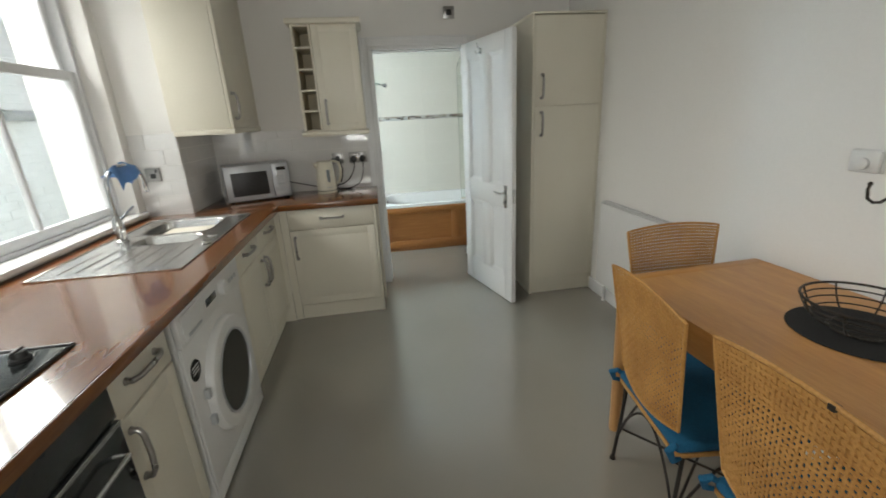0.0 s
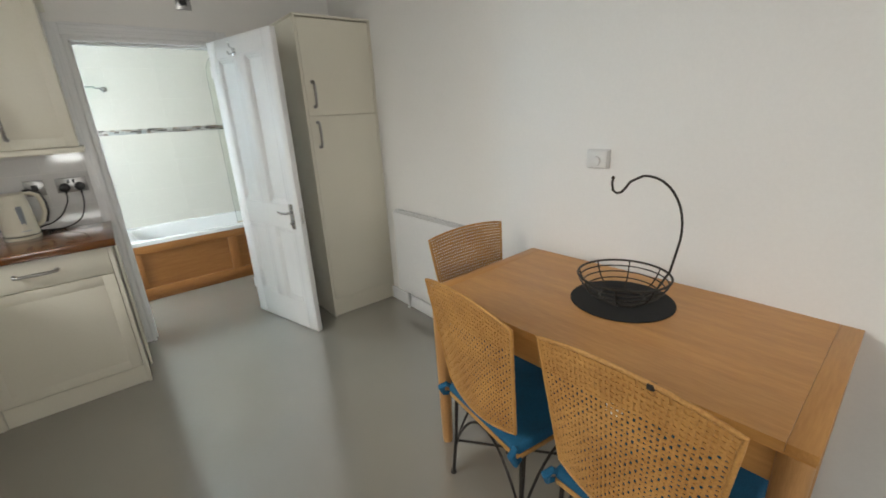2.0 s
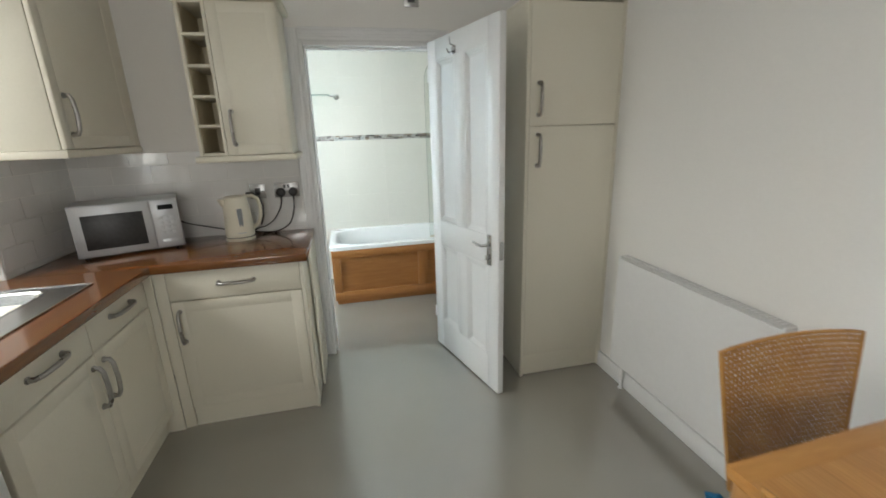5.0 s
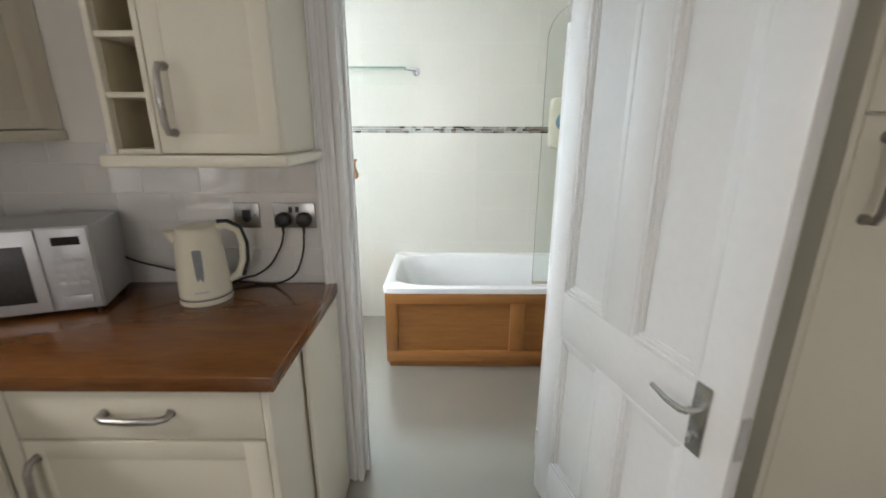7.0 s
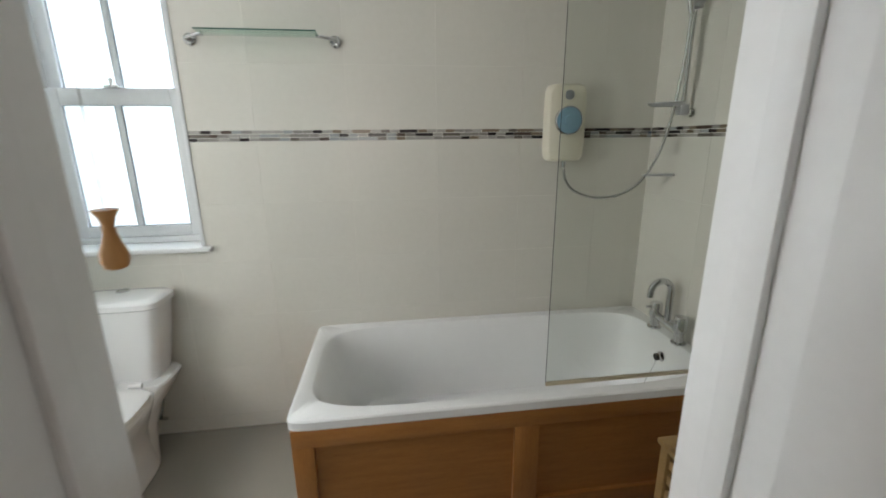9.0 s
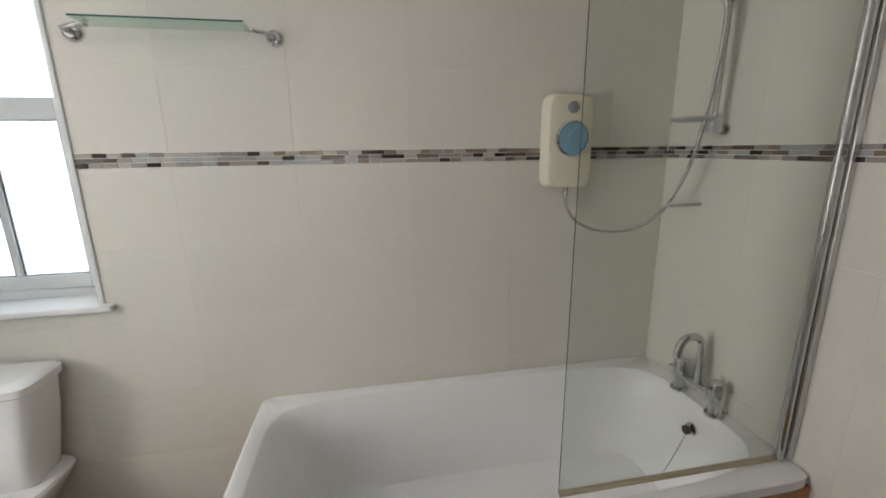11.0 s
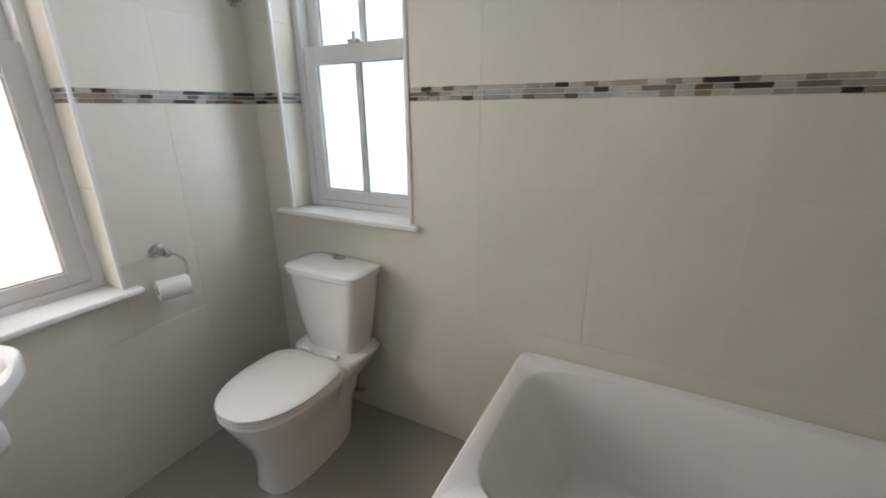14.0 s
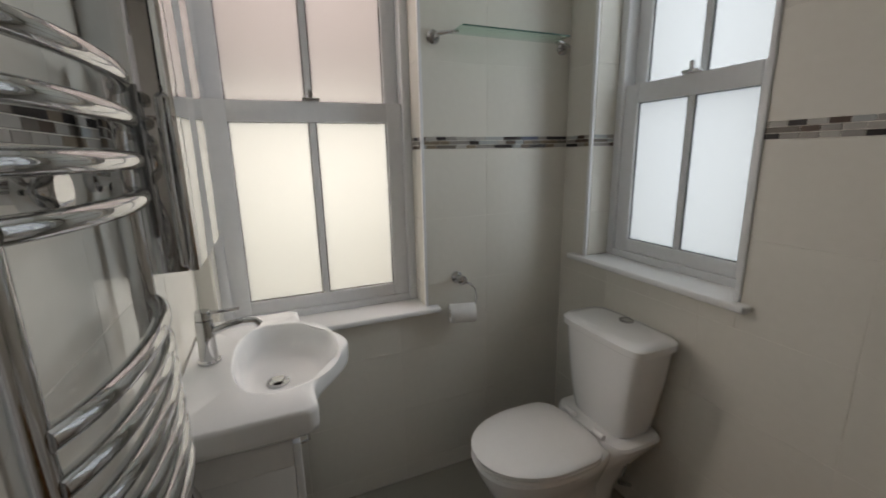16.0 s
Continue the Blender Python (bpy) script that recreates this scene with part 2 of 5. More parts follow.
def lathe(bm, profile, centre=(0, 0, 0), axis="z", n=28):
    rings = []
    for r, h in profile:
        ring = []
        for k in range(n):
            c, s = math.cos(2 * math.pi * k / n) * r, math.sin(2 * math.pi * k / n) * r
            q = {"z": (c, s, h), "y": (c, h, s), "x": (h, c, s)}[axis]
            ring.append(Vector(q) + Vector(centre))
        rings.append(ring)
    return loft(bm, rings)


def arc(cx, cy, r, a0, a1, n=12):
    return [(cx + r * math.cos(radians(a0 + (a1 - a0) * i / n)), cy + r * math.sin(radians(a0 + (a1 - a0) * i / n))) for i in range(n + 1)]


def oval(cx, cy, z, a, b, power=2.0, n=48):
    ring = []
    for k in range(n):
        c, s = math.cos(2 * math.pi * k / n), math.sin(2 * math.pi * k / n)
        ring.append((cx + a * math.copysign(abs(c) ** (2 / power), c), cy + b * math.copysign(abs(s) ** (2 / power), s), z))
    return ring


def minus(rect, holes):
    """The pieces of a rectangle (u0, u1, v0, v1) outside the holes."""
    pieces = [rect]
    for h0, h1, k0, k1 in holes:
        out = []
        for u0, u1, v0, v1 in pieces:
            a, b, c, d = max(u0, h0), min(u1, h1), max(v0, k0), min(v1, k1)
            if a >= b or c >= d:
                out.append((u0, u1, v0, v1))
                continue
            out += [q for q in ((u0, a, v0, v1), (b, u1, v0, v1), (a, b, v0, c), (a, b, d, v1)) if q[1] - q[0] > 1e-4 and q[3] - q[2] > 1e-4]
        pieces = out
    return pieces


def slab(axis, w0, w1, rect, holes=()):
    """A wall plate of thickness w0..w1 along axis, with openings. u is the other ground axis, v is z."""
    bm = bmesh.new()
    for u0, u1, v0, v1 in minus(rect, holes):
        if axis == "y":
            bx(bm, u0, u1, w0, w1, v0, v1)
        else:
            bx(bm, w0, w1, u0, u1, v0, v1)
    return bm


TILE_MESHES = {}


def tile_mesh(name, rects, axis, thick, out, material, bev=0.0008):
    """One tile: plates with a chamfered face, out is the side that faces the room (+1 or -1)."""
    key = (name, axis, out, round(thick, 4), tuple(round(q, 3) for r in rects for q in r))
    if key not in TILE_MESHES:
        verts, faces = [], []
        for u0, u1, v0, v1 in rects:
            k = len(verts)
            for inset, w in ((0, 0), (0, thick - bev), (bev, thick)):
                for u, v in ((u0 + inset, v0 + inset), (u1 - inset, v0 + inset), (u1 - inset, v1 - inset), (u0 + inset, v1 - inset)):
                    verts.append((u, out * w, v) if axis == "y" else (out * w, u, v))
            for ring in (0, 4):
                for i in range(4):
                    j = (i + 1) % 4
                    faces.append((k + ring + i, k + ring + j, k + ring + 4 + j, k + ring + 4 + i))
            faces.append((k + 8, k + 9, k + 10, k + 11))
        mesh = bpy.data.meshes.new(name)
        mesh.from_pydata(verts, [], faces)
        mesh.materials.append(material)
        t = bmesh.new()
        t.from_mesh(mesh)
        bmesh.ops.recalc_face_normals(t, faces=t.faces)
        t.to_mesh(mesh)
        t.free()
        TILE_MESHES[key] = mesh
    return TILE_MESHES[key]


def tiling(name, parent, axis, w, out, rect, holes, width, height, u_start, v_start, material, gap=0.002, thick=0.006, shift=0.0):
    u0, u1, v0, v1 = rect
    row = math.floor((v0 - v_start) / height)
    while v_start + row * height < v1 - 0.003:
        a, b = max(v0, v_start + row * height), min(v1, v_start + (row + 1) * height)
        move = shift * width if row % 2 else 0.0
        col = math.floor((u0 - u_start - move) / width)
        while u_start + move + col * width < u1 - 0.003:
            c, d = max(u0, u_start + move + col * width), min(u1, u_start + move + (col + 1) * width)
            if d - c > 0.006 and b - a > 0.006:
                rects = minus((c + gap / 2, d - gap / 2, a + gap / 2, b - gap / 2), holes)
                rects = [q for q in rects if q[1] - q[0] > 0.005 and q[3] - q[2] > 0.005]
                if rects:
                    local = [(q[0] - c, q[1] - c, q[2] - a, q[3] - a) for q in rects]
                    ob = new(name, tile_mesh(name, local, axis, thick, out, material))
                    ob.location = (c, w, a) if axis == "y" else (w, c, a)
                    ob.parent = parent
            col += 1
        row += 1

# ---- the setting ----
HEAD = 2.52
DOOR = (0.443, 1.246, 0.0, 1.985)
WIN_K = (1.30, 3.12, 0.93, 2.42)
WIN_R = (-0.25, 0.95, 0.95, 2.25)
WIN_B = (-0.67, -0.035, 0.955, 2.32)
WIN_S = (4.0, 4.75, 0.785, 2.32)

setting("floor", box(-1.4, 2.35, -1.95, 5.75, -0.12, 0.0), VINYL, "grey sheet vinyl floor running through both rooms", "floor")
setting("ceiling", box(-1.4, 2.35, -1.95, 5.75, HEAD, HEAD + 0.1), CEILING, "plain white painted ceiling", "ceiling")
wall_north = setting("wall_north", slab("y", 3.82, 3.944, (-1.4, 2.35, 0, HEAD), [DOOR]), PAINT, "white painted wall with an open doorway", "wall")
wall_east = setting("wall_east", slab("x", 2.115, 2.35, (-1.95, 3.82, 0, HEAD)), PAINT, "plain white painted kitchen wall", "wall")
wall_west = setting("wall_west", slab("x", -1.54, -1.13, (-1.95, 3.2, 0, HEAD), [WIN_K]), PAINT, "white painted kitchen wall with a sash window", "wall")
wall_pier = setting("wall_pier", box(-1.4, -0.84, 3.2, 3.82, 0, HEAD), PAINT, "white painted boxed-out wall beside the window", "wall")
wall_south = setting("wall_south", slab("y", -1.95, -1.7, (-1.36, 2.115, 0, HEAD), [WIN_R]), PAINT, "white painted wall with a window", "wall")
wall_bath_north = setting("wall_bath_north", slab("y", 5.4195, 5.75, (-1.4, 2.35, 0, HEAD), [WIN_B]), GROUT, "cream tiled bathroom wall with a mosaic border", "wall")
wall_bath_west = setting("wall_bath_west", slab("x", -1.2, -0.8235, (3.944, 5.424, 0, HEAD), [WIN_S]), GROUT, "cream tiled bathroom wall with a frosted window", "wall")
wall_bath_east = setting("wall_bath_east", box(2.0875, 2.35, 3.944, 5.424, 0, HEAD), GROUT, "cream tiled wall at the tap end of the bath", "wall")
tile_back = setting("wall_bath_south", slab("y", 3.944, 3.9525, (-0.828, 2.092, 0, HEAD), [DOOR]), GROUT, "cream tiled bathroom wall beside the doorway", "wall")

# skirting boards
setting("baseboard", box(2.098, 2.115, -1.7, 3.2, 0, 0.1, 0.004), GLOSS, "low white painted skirting board", "skirting")
setting("baseboard", box(1.30, 1.58, 3.803, 3.82, 0, 0.1, 0.004), GLOSS, "low white painted skirting board", "skirting")


def sash_window(name, label, axis, w, out, rect, rail, frost, panes=2, meet=(0.028, 0.022), gasket=False, stile=0.0):
    """A vertical sliding sash: outer frame, two sashes with glazing bars, panes, catch. w is the inner face; out points outdoors."""
    u0, u1, v0, v1 = rect
    top = tagged(new(name), label, "window", "", "structure")

    def place(a, b, c, d, n0, n1, bev=0.004):
        lo, hi = sorted((w + out * n0, w + out * n1))
        return box(a, b, lo, hi, c, d, bev) if axis == "y" else box(lo, hi, a, b, c, d, bev)

    for a, b, c, d in ((u0, u0 + 0.035, v0, v1), (u1 - 0.035, u1, v0, v1), (u0 + 0.035, u1 - 0.035, v1 - 0.04, v1), (u0 + 0.035, u1 - 0.035, v0, v0 + 0.03)):
        part("window_frame", place(a, b, c, d, 0, 0.1), UPVC, top)
    for n0, lo, hi, thick, head in ((0.012, v0 + 0.03, rail + meet[1], 0.05, meet[0] + meet[1]), (0.056, rail - 0.022, v1 - 0.04, 0.045, 0.04)):
        a, b = u0 + 0.035, u1 - 0.035
        a, b = a + stile, b - stile
        for q in ((a - stile, a + thick, lo, hi), (b - thick, b + stile, lo, hi), (a + thick, b - thick, lo, lo + thick), (a + thick, b - thick, hi - head, hi)):
            part("sash", place(*q, n0, n0 + 0.04), UPVC, top)
        pw = (b - a - 2 * thick) / panes
        for k in range(panes):
            p0 = a + thick + k * pw
            if k:
                part("glazing_bar", place(p0 - 0.011, p0 + 0.011, lo + thick, hi - head, n0 + 0.004, n0 + 0.034, 0.003), UPVC, top)
            pane = part("pane", place(p0 + 0.002, p0 + pw - 0.002, lo + thick - 0.004, hi - head + 0.004, n0 + 0.016, n0 + 0.022, 0), frost, top)
            pane.visible_shadow = False
            if frost is not CLEAR:
                # the room side is etched, the rest of the pane is clear
                inward = Vector((0, -out, 0)) if axis == "y" else Vector((-out, 0, 0))
                pane.data.materials.append(CLEAR)
                for face in pane.data.polygons:
                    face.material_index = 0 if face.normal.dot(inward) > 0.9 else 1
            if gasket:
                g0, g1 = (p0 + 0.012 if k else p0), (p0 + pw - 0.012 if k < panes - 1 else p0 + pw)
                for q in ((g0, g0 + 0.004, lo + thick, hi - head), (g1 - 0.004, g1, lo + thick, hi - head), (g0 + 0.004, g1 - 0.004, lo + thick, lo + thick + 0.003), (g0 + 0.004, g1 - 0.004, hi - head - 0.003, hi - head)):
                    part("gasket", place(*q, n0 + 0.010, n0 + 0.015, 0), RUBBER, top, "dark rubber glazing gasket")
    c = (u0 + u1) / 2
    part("catch", place(c - 0.03, c + 0.03, rail + meet[1], rail + meet[1] + 0.012, -0.004, 0.02, 0.003), CHROME, top, "small chrome sash catch")
    part("catch_lever", place(c - 0.008, c + 0.008, rail + meet[1] + 0.01, rail + meet[1] + 0.04, 0.0, 0.012, 0.004), CHROME, top)
    return top


sash_window("window_1", "white sash window over the sink with clear panes", "x", -1.235, -1, WIN_K, 1.775, CLEAR, 3)
sash_window("window_2", "white framed window with clear panes", "y", -1.80, -1, WIN_R, 1.6, CLEAR, 2)
sash_window("window_3", "white sash window with frosted panes above the toilet", "y", 5.535, 1, WIN_B, 1.60, FROST, 2, (0.03, 0.04), True, 0.012)
sash_window("window_4", "wide white sash window with frosted panes beside the basin", "x", -0.935, -1, WIN_S, 1.565, FROST_WARM, 2, (0.05, 0.022), True, 0.012)
setting("window_sill_1", box(-1.245, -1.10, 1.27, 3.19, 0.912, 0.94, 0.006), GLOSS, "white painted window sill behind the sink", "window sill")
setting("window_sill_2", box(-0.75, 0.005, 5.385, 5.545, 0.935, 0.958, 0.008, 3), GLOSS, "white rounded sill above the toilet", "window sill")
setting("window_sill_3", box(-0.945, -0.785, 3.96, 4.80, 0.765, 0.788, 0.008, 3), GLOSS, "white rounded sill behind the basin", "window sill")
for q in ((-0.672, -0.668), (-0.037, -0.033)):
    setting("trim", box(q[0] - 0.006, q[1] + 0.006, 5.412, 5.424, 0.958, HEAD - 0.02, 0.003), UPVC, "white tile trim round the window reveal", "trim")
setting("trim", box(-0.828, -0.816, 4.744, 4.756, 0.788, HEAD - 0.02, 0.003), UPVC, "white tile trim round the window reveal", "trim")


# door lining and moulded architrave
def lining():
    top = tagged(new("door_frame_1"), "white gloss door lining with moulded architrave", "door frame", "", "structure")
    x0, x1, h = DOOR[0], DOOR[1], DOOR[3]
    part("jamb", box(x0, x0 + 0.022, 3.80, 3.965, 0, h, 0.003), GLOSS, top)
    part("jamb", box(x1 - 0.022, x1, 3.80, 3.965, 0, h, 0.003), GLOSS, top)
    part("head", box(x0 + 0.022, x1 - 0.022, 3.80, 3.965, h - 0.022, h, 0.003), GLOSS, top)
    part("door_stop", box(x0 + 0.022, x0 + 0.034, 3.862, 3.90, 0, h - 0.022, 0.002), GLOSS, top)
    part("door_stop", box(x1 - 0.034, x1 - 0.022, 3.862, 3.90, 0, h - 0.022, 0.002), GLOSS, top)
    part("door_stop", box(x0 + 0.034, x1 - 0.034, 3.862, 3.90, h - 0.034, h - 0.022, 0.002), GLOSS, top)
    steps = ((0.0, 0.072, 0.010), (0.006, 0.026, 0.018), (0.040, 0.066, 0.016), (0.060, 0.074, 0.024))
    for y, s in ((3.80, -1), (3.965, 1)):
        wall = 3.82 if s < 0 else 3.954
        for side, edge in ((-1, x0), (1, x1)):
            bm = bmesh.new()
            for a, b, d in steps:
                lo, hi = sorted((edge + side * a, edge + side * b))
                y0, y1 = sorted((wall, wall + s * d))
                bx(bm, lo, hi, y0, y1, 0, h + 0.07, 0.003)
            part("architrave", bm, GLOSS, top)
        bm = bmesh.new()
        for a, b, d in steps:
            y0, y1 = sorted((wall, wall + s * d))
            bx(bm, x0 - 0.002, x1 + 0.002, y0, y1, h + a, h + b, 0.003)
        part("architrave", bm, GLOSS, top)
    part("strike_plate", box(x0 + 0.0205, x0 + 0.0235, 3.828, 3.844, 0.94, 1.0), GLOSS, top, "strike plate painted over in white")


lining()


def panelled_door():
    ln, th, h = 0.745, 0.036, 1.97
    ang = math.degrees(math.atan2(3.042 - 3.79, 1.385 - 1.185))
    top = tagged(new("door_1"), "white gloss four-panel door standing open", "door", "", "structure")
    top.matrix_world = pose(1.20, 3.785, 0.008, 0, 0, ang)
    st, mid, lock = 0.10, 0.10, 0.75
    bm = bmesh.new()
    for x0, x1, z0, z1 in ((0, st, 0, h), (ln - st, ln, 0, h), (st, ln - st, 0, 0.2), (st, ln - st, h - 0.11, h), (st, ln - st, lock, lock + 0.16), (ln / 2 - mid / 2, ln / 2 + mid / 2, 0.2, lock), (ln / 2 - mid / 2, ln / 2 + mid / 2, lock + 0.16, h - 0.11)):
        bx(bm, x0, x1, -th / 2, th / 2, z0, z1, 0.0015)
    part("door_frame", bm, GLOSS, top)
    for x0, x1 in ((st, ln / 2 - mid / 2), (ln / 2 + mid / 2, ln - st)):
        for z0, z1 in ((0.2, lock), (lock + 0.16, h - 0.11)):
            bm = box(x0, x1, -0.005, 0.005, z0, z1)
            part("door_panel", bm, GLOSS, top)
            bm = bmesh.new()
            for s in (-1, 1):
                for w, d in ((0.036, 0.0085), (0.027, 0.0125), (0.015, 0.0172)):
                    ya, yb = sorted((s * 0.0045, s * d))
                    bx(bm, x0, x0 + w, ya, yb, z0, z1, 0.002), bx(bm, x1 - w, x1, ya, yb, z0, z1, 0.002)
                    bx(bm, x0 + w, x1 - w, ya, yb, z0, z0 + w, 0.002), bx(bm, x0 + w, x1 - w, ya, yb, z1 - w, z1, 0.002)
            part("moulding", bm, GLOSS, top)
    for s in (-1, 1):
        y = s * th / 2
        ya, yb = sorted((y, y + s * 0.006))
        plate = part("handle_plate", box(ln - 0.026 - 0.075, ln - 0.026 - 0.035, ya, yb, 0.755, 0.925, 0.0025), STEEL, top, "satin metal backplate")
        bm = bmesh.new()
        tube(bm, [(ln - 0.026 - 0.055, y, 0.87), (ln - 0.026 - 0.055, y + s * 0.042, 0.87), (ln - 0.026 - 0.062, y + s * 0.05, 0.87), (ln - 0.126, y + s * 0.05, 0.868), (ln - 0.176, y + s * 0.046, 0.873)], [0.008, 0.008, 0.008, 0.007, 0.006])
        part("lever", bm, STEEL, plate, "satin metal lever handle")
        bm = bmesh.new()
        tube(bm, [(ln - 0.026 - 0.055, y, 0.80), (ln - 0.026 - 0.055, y + s * 0.012, 0.80)], 0.008), bx(bm, ln - 0.026 - 0.059, ln - 0.026 - 0.051, *sorted((y + s * 0.01, y + s * 0.026)), 0.787, 0.813, 0.002)
        part("thumb_turn", bm, STEEL, plate)
    part("latch_plate", box(ln - 0.0005, ln + 0.002, -0.011, 0.011, 0.80, 0.90), STEEL, top)
    bm = box(0.30, 0.345, -th / 2 - 0.004, -th / 2, 1.86, 1.90, 0.002)
    tube(bm, [(0.315, -th / 2, 1.875), (0.315, -th / 2 - 0.03, 1.865), (0.315, -th / 2 - 0.04, 1.885)], 0.004)
    tube(bm, [(0.335, -th / 2, 1.895), (0.335, -th / 2 - 0.03, 1.905), (0.335, -th / 2 - 0.036, 1.94)], 0.004)
    part("coat_hook", bm, CHROME, top, "small chrome coat hook")
    for z in (0.2, 1.75):
        bm = bmesh.new()
        tube(bm, [(-0.004, -th / 2, z), (-0.004, -th / 2, z + 0.075)], 0.006)
        part("hinge", bm, GLOSS, top)


panelled_door()

# ---- kitchen units ----
FRONT = -0.332


def bow_handle(parent, axis, a, b, at, z0, z1, horizontal, out):
    """A D-shaped bow handle; axis is the run of the front, at its plane, out towards the room."""
    pts = []
    for f, d in ((0, 0), (0.0, 0.02), (0.12, 0.03), (0.5, 0.034), (0.88, 0.03), (1.0, 0.02), (1.0, 0)):
        u = a + (b - a) * f if horizontal else a
        z = z0 if horizontal else z0 + (z1 - z0) * f
        w = at + out * d
        pts.append((w, u, z) if axis == "y" else (u, w, z))
    bm = bmesh.new()
    tube(bm, pts, [0.010, 0.009, 0.0085, 0.009, 0.0085, 0.009, 0.010], 10)
    for p in (pts[0], pts[-1]):
        c = Vector(p)
        lathe(bm, [(0.012, 0), (0.012, 0.004), (0.008, 0.006)], c, "x" if axis == "y" else "y", 12)
    return part("handle", bm, PEWTER, parent, "pewter-coloured bow handle")


def shaker(parent, name, axis, a, b, at, z0, z1, out, rail=0.0, thick=0.018):
    """A cabinet front: a plain slab, with a thin raised frame where rail is given."""
    lo, hi = sorted((at, at - out * thick))
    bm = bmesh.new()
    if axis == "y":
        bx(bm, lo, hi, a, b, z0, z1, 0.003)
    else:
        bx(bm, a, b, lo, hi, z0, z1, 0.003)
    front = part(name, bm, CREAM, parent)
    if rail:
        bm = bmesh.new()
        l2, h2 = sorted((at - out * 0.0005, at + out * 0.001))
        for p, q, c, d in ((a + 0.002, a + rail, z0 + 0.002, z1 - 0.002), (b - rail, b - 0.002, z0 + 0.002, z1 - 0.002), (a + rail, b - rail, z0 + 0.002, z0 + rail), (a + rail, b - rail, z1 - rail, z1 - 0.002)):
            if axis == "y":
                bx(bm, l2, h2, p, q, c, d, 0.0004)
            else:
                bx(bm, p, q, l2, h2, c, d, 0.0004)
        part("front_frame", bm, CREAM, front)
    return front


def base_left(label, y0, y1, fronts):
    top = thing("base_cabinet", label, "cabinet", FRONT, (y0 + y1) / 2, 0, group="kitchen base cabinets")
    d, h = -0.55, (y1 - y0) / 2
    part("body", box(d, -0.02, -h + 0.001, h - 0.001, 0.11, 0.858), CREAM, top)
    part("plinth", box(d, -0.045, -h + 0.001, h - 0.001, 0.0, 0.108), CREAM, top)
    for kind, a, b, z0, z1, handle in fronts:
        f = shaker(top, kind, "y", -h + a + 0.0015, -h + b - 0.0015, 0.0, z0, z1, 1, 0.055 if kind == "door" else 0.0)
        if handle == "h":
            c = -h + (a + b) / 2
            bow_handle(f, "y", c - 0.08, c + 0.08, 0.0, (z0 + z1) / 2 + 0.01, 0, True, 1)
        elif handle:
            u = -h + (a + 0.035 if handle == "l" else b - 0.035)
            bow_handle(f, "y", u, u, 0.005, z1 - 0.20, z1 - 0.04, False, 1)
    return top


base_left("cream base cabinet with two drawers and two doors below the sink", 2.29, 3.215, [("drawer_front", 0, 0.4625, 0.71, 0.855, "h"), ("drawer_front", 0.4625, 0.925, 0.71, 0.855, "h"), ("door", 0, 0.4625, 0.115, 0.705, "r"), ("door", 0.4625, 0.925, 0.115, 0.705, "l")])
base_left("narrow cream base cabinet beside the washing machine", 1.225, 1.555, [("drawer_front", 0, 0.33, 0.71, 0.855, "h"), ("door", 0, 0.33, 0.115, 0.705, "l")])


def base_back():
    top = thing("base_cabinet", "cream base cabinet with one drawer and one door beside the doorway", "cabinet", 0.06, 3.23, 0, group="kitchen base cabinets")
    part("body", box(-0.30, 0.305, 0.02, 0.58, 0.11, 0.858), CREAM, top)
    part("plinth", box(-0.305, 0.31, 0.012, 0.4, 0.0, 0.108), CREAM, top)
    part("corner_post", box(-0.358, -0.308, 0.0, 0.02, 0.0, 0.858, 0.002), CREAM, top)
    part("end_panel", box(0.307, 0.325, 0.0, 0.585, 0.0, 0.858, 0.002), CREAM, top)
    f = shaker(top, "drawer_front", "x", -0.305, 0.305, 0.0, 0.71, 0.855, -1)
    bow_handle(f, "x", -0.075, 0.085, 0.0, 0.787, 0, True, -1)
    f = shaker(top, "door", "x", -0.305, 0.305, 0.0, 0.115, 0.705, -1, 0.055)
    bow_handle(f, "x", -0.272, -0.272, -0.005, 0.495, 0.655, False, -1)


base_back()
setting("trim", box(-0.38, -0.299, 3.2165, 3.2285, 0, 0.858), CREAM, "cream corner filler between the cabinets", "trim")
setting("trim", box(0.392, 0.405, 3.45, 3.80, 0, 0.85, 0.002), CREAM, "narrow cream filler strip beside the doorway", "trim")

# worktop in two lengths, with holes for sink and hob left open
counter = thing("worktop", "oiled reddish wood worktop running round the corner", "worktop", 0, 0, 0.86)
SINK = (-1.01, -0.425, 1.965, 3.02)
for a, b, c, d in minus((-1.128, -0.294, 0.6, 3.208), [(SINK[0] + 0.015, SINK[1] - 0.015, SINK[2] + 0.4, SINK[3] - 0.015)]):
    part("board", box(a, b, c, d, 0.0, 0.04), WORKTOP, counter)
part("front_edge", box(-0.294, -0.288, 0.6, 3.205, 0.0005, 0.0395, 0.002), WORKTOP, counter)
part("board", box(-0.838, 0.41, 3.2085, 3.818, 0.0, 0.04, 0.003), WORKTOP_X, counter)


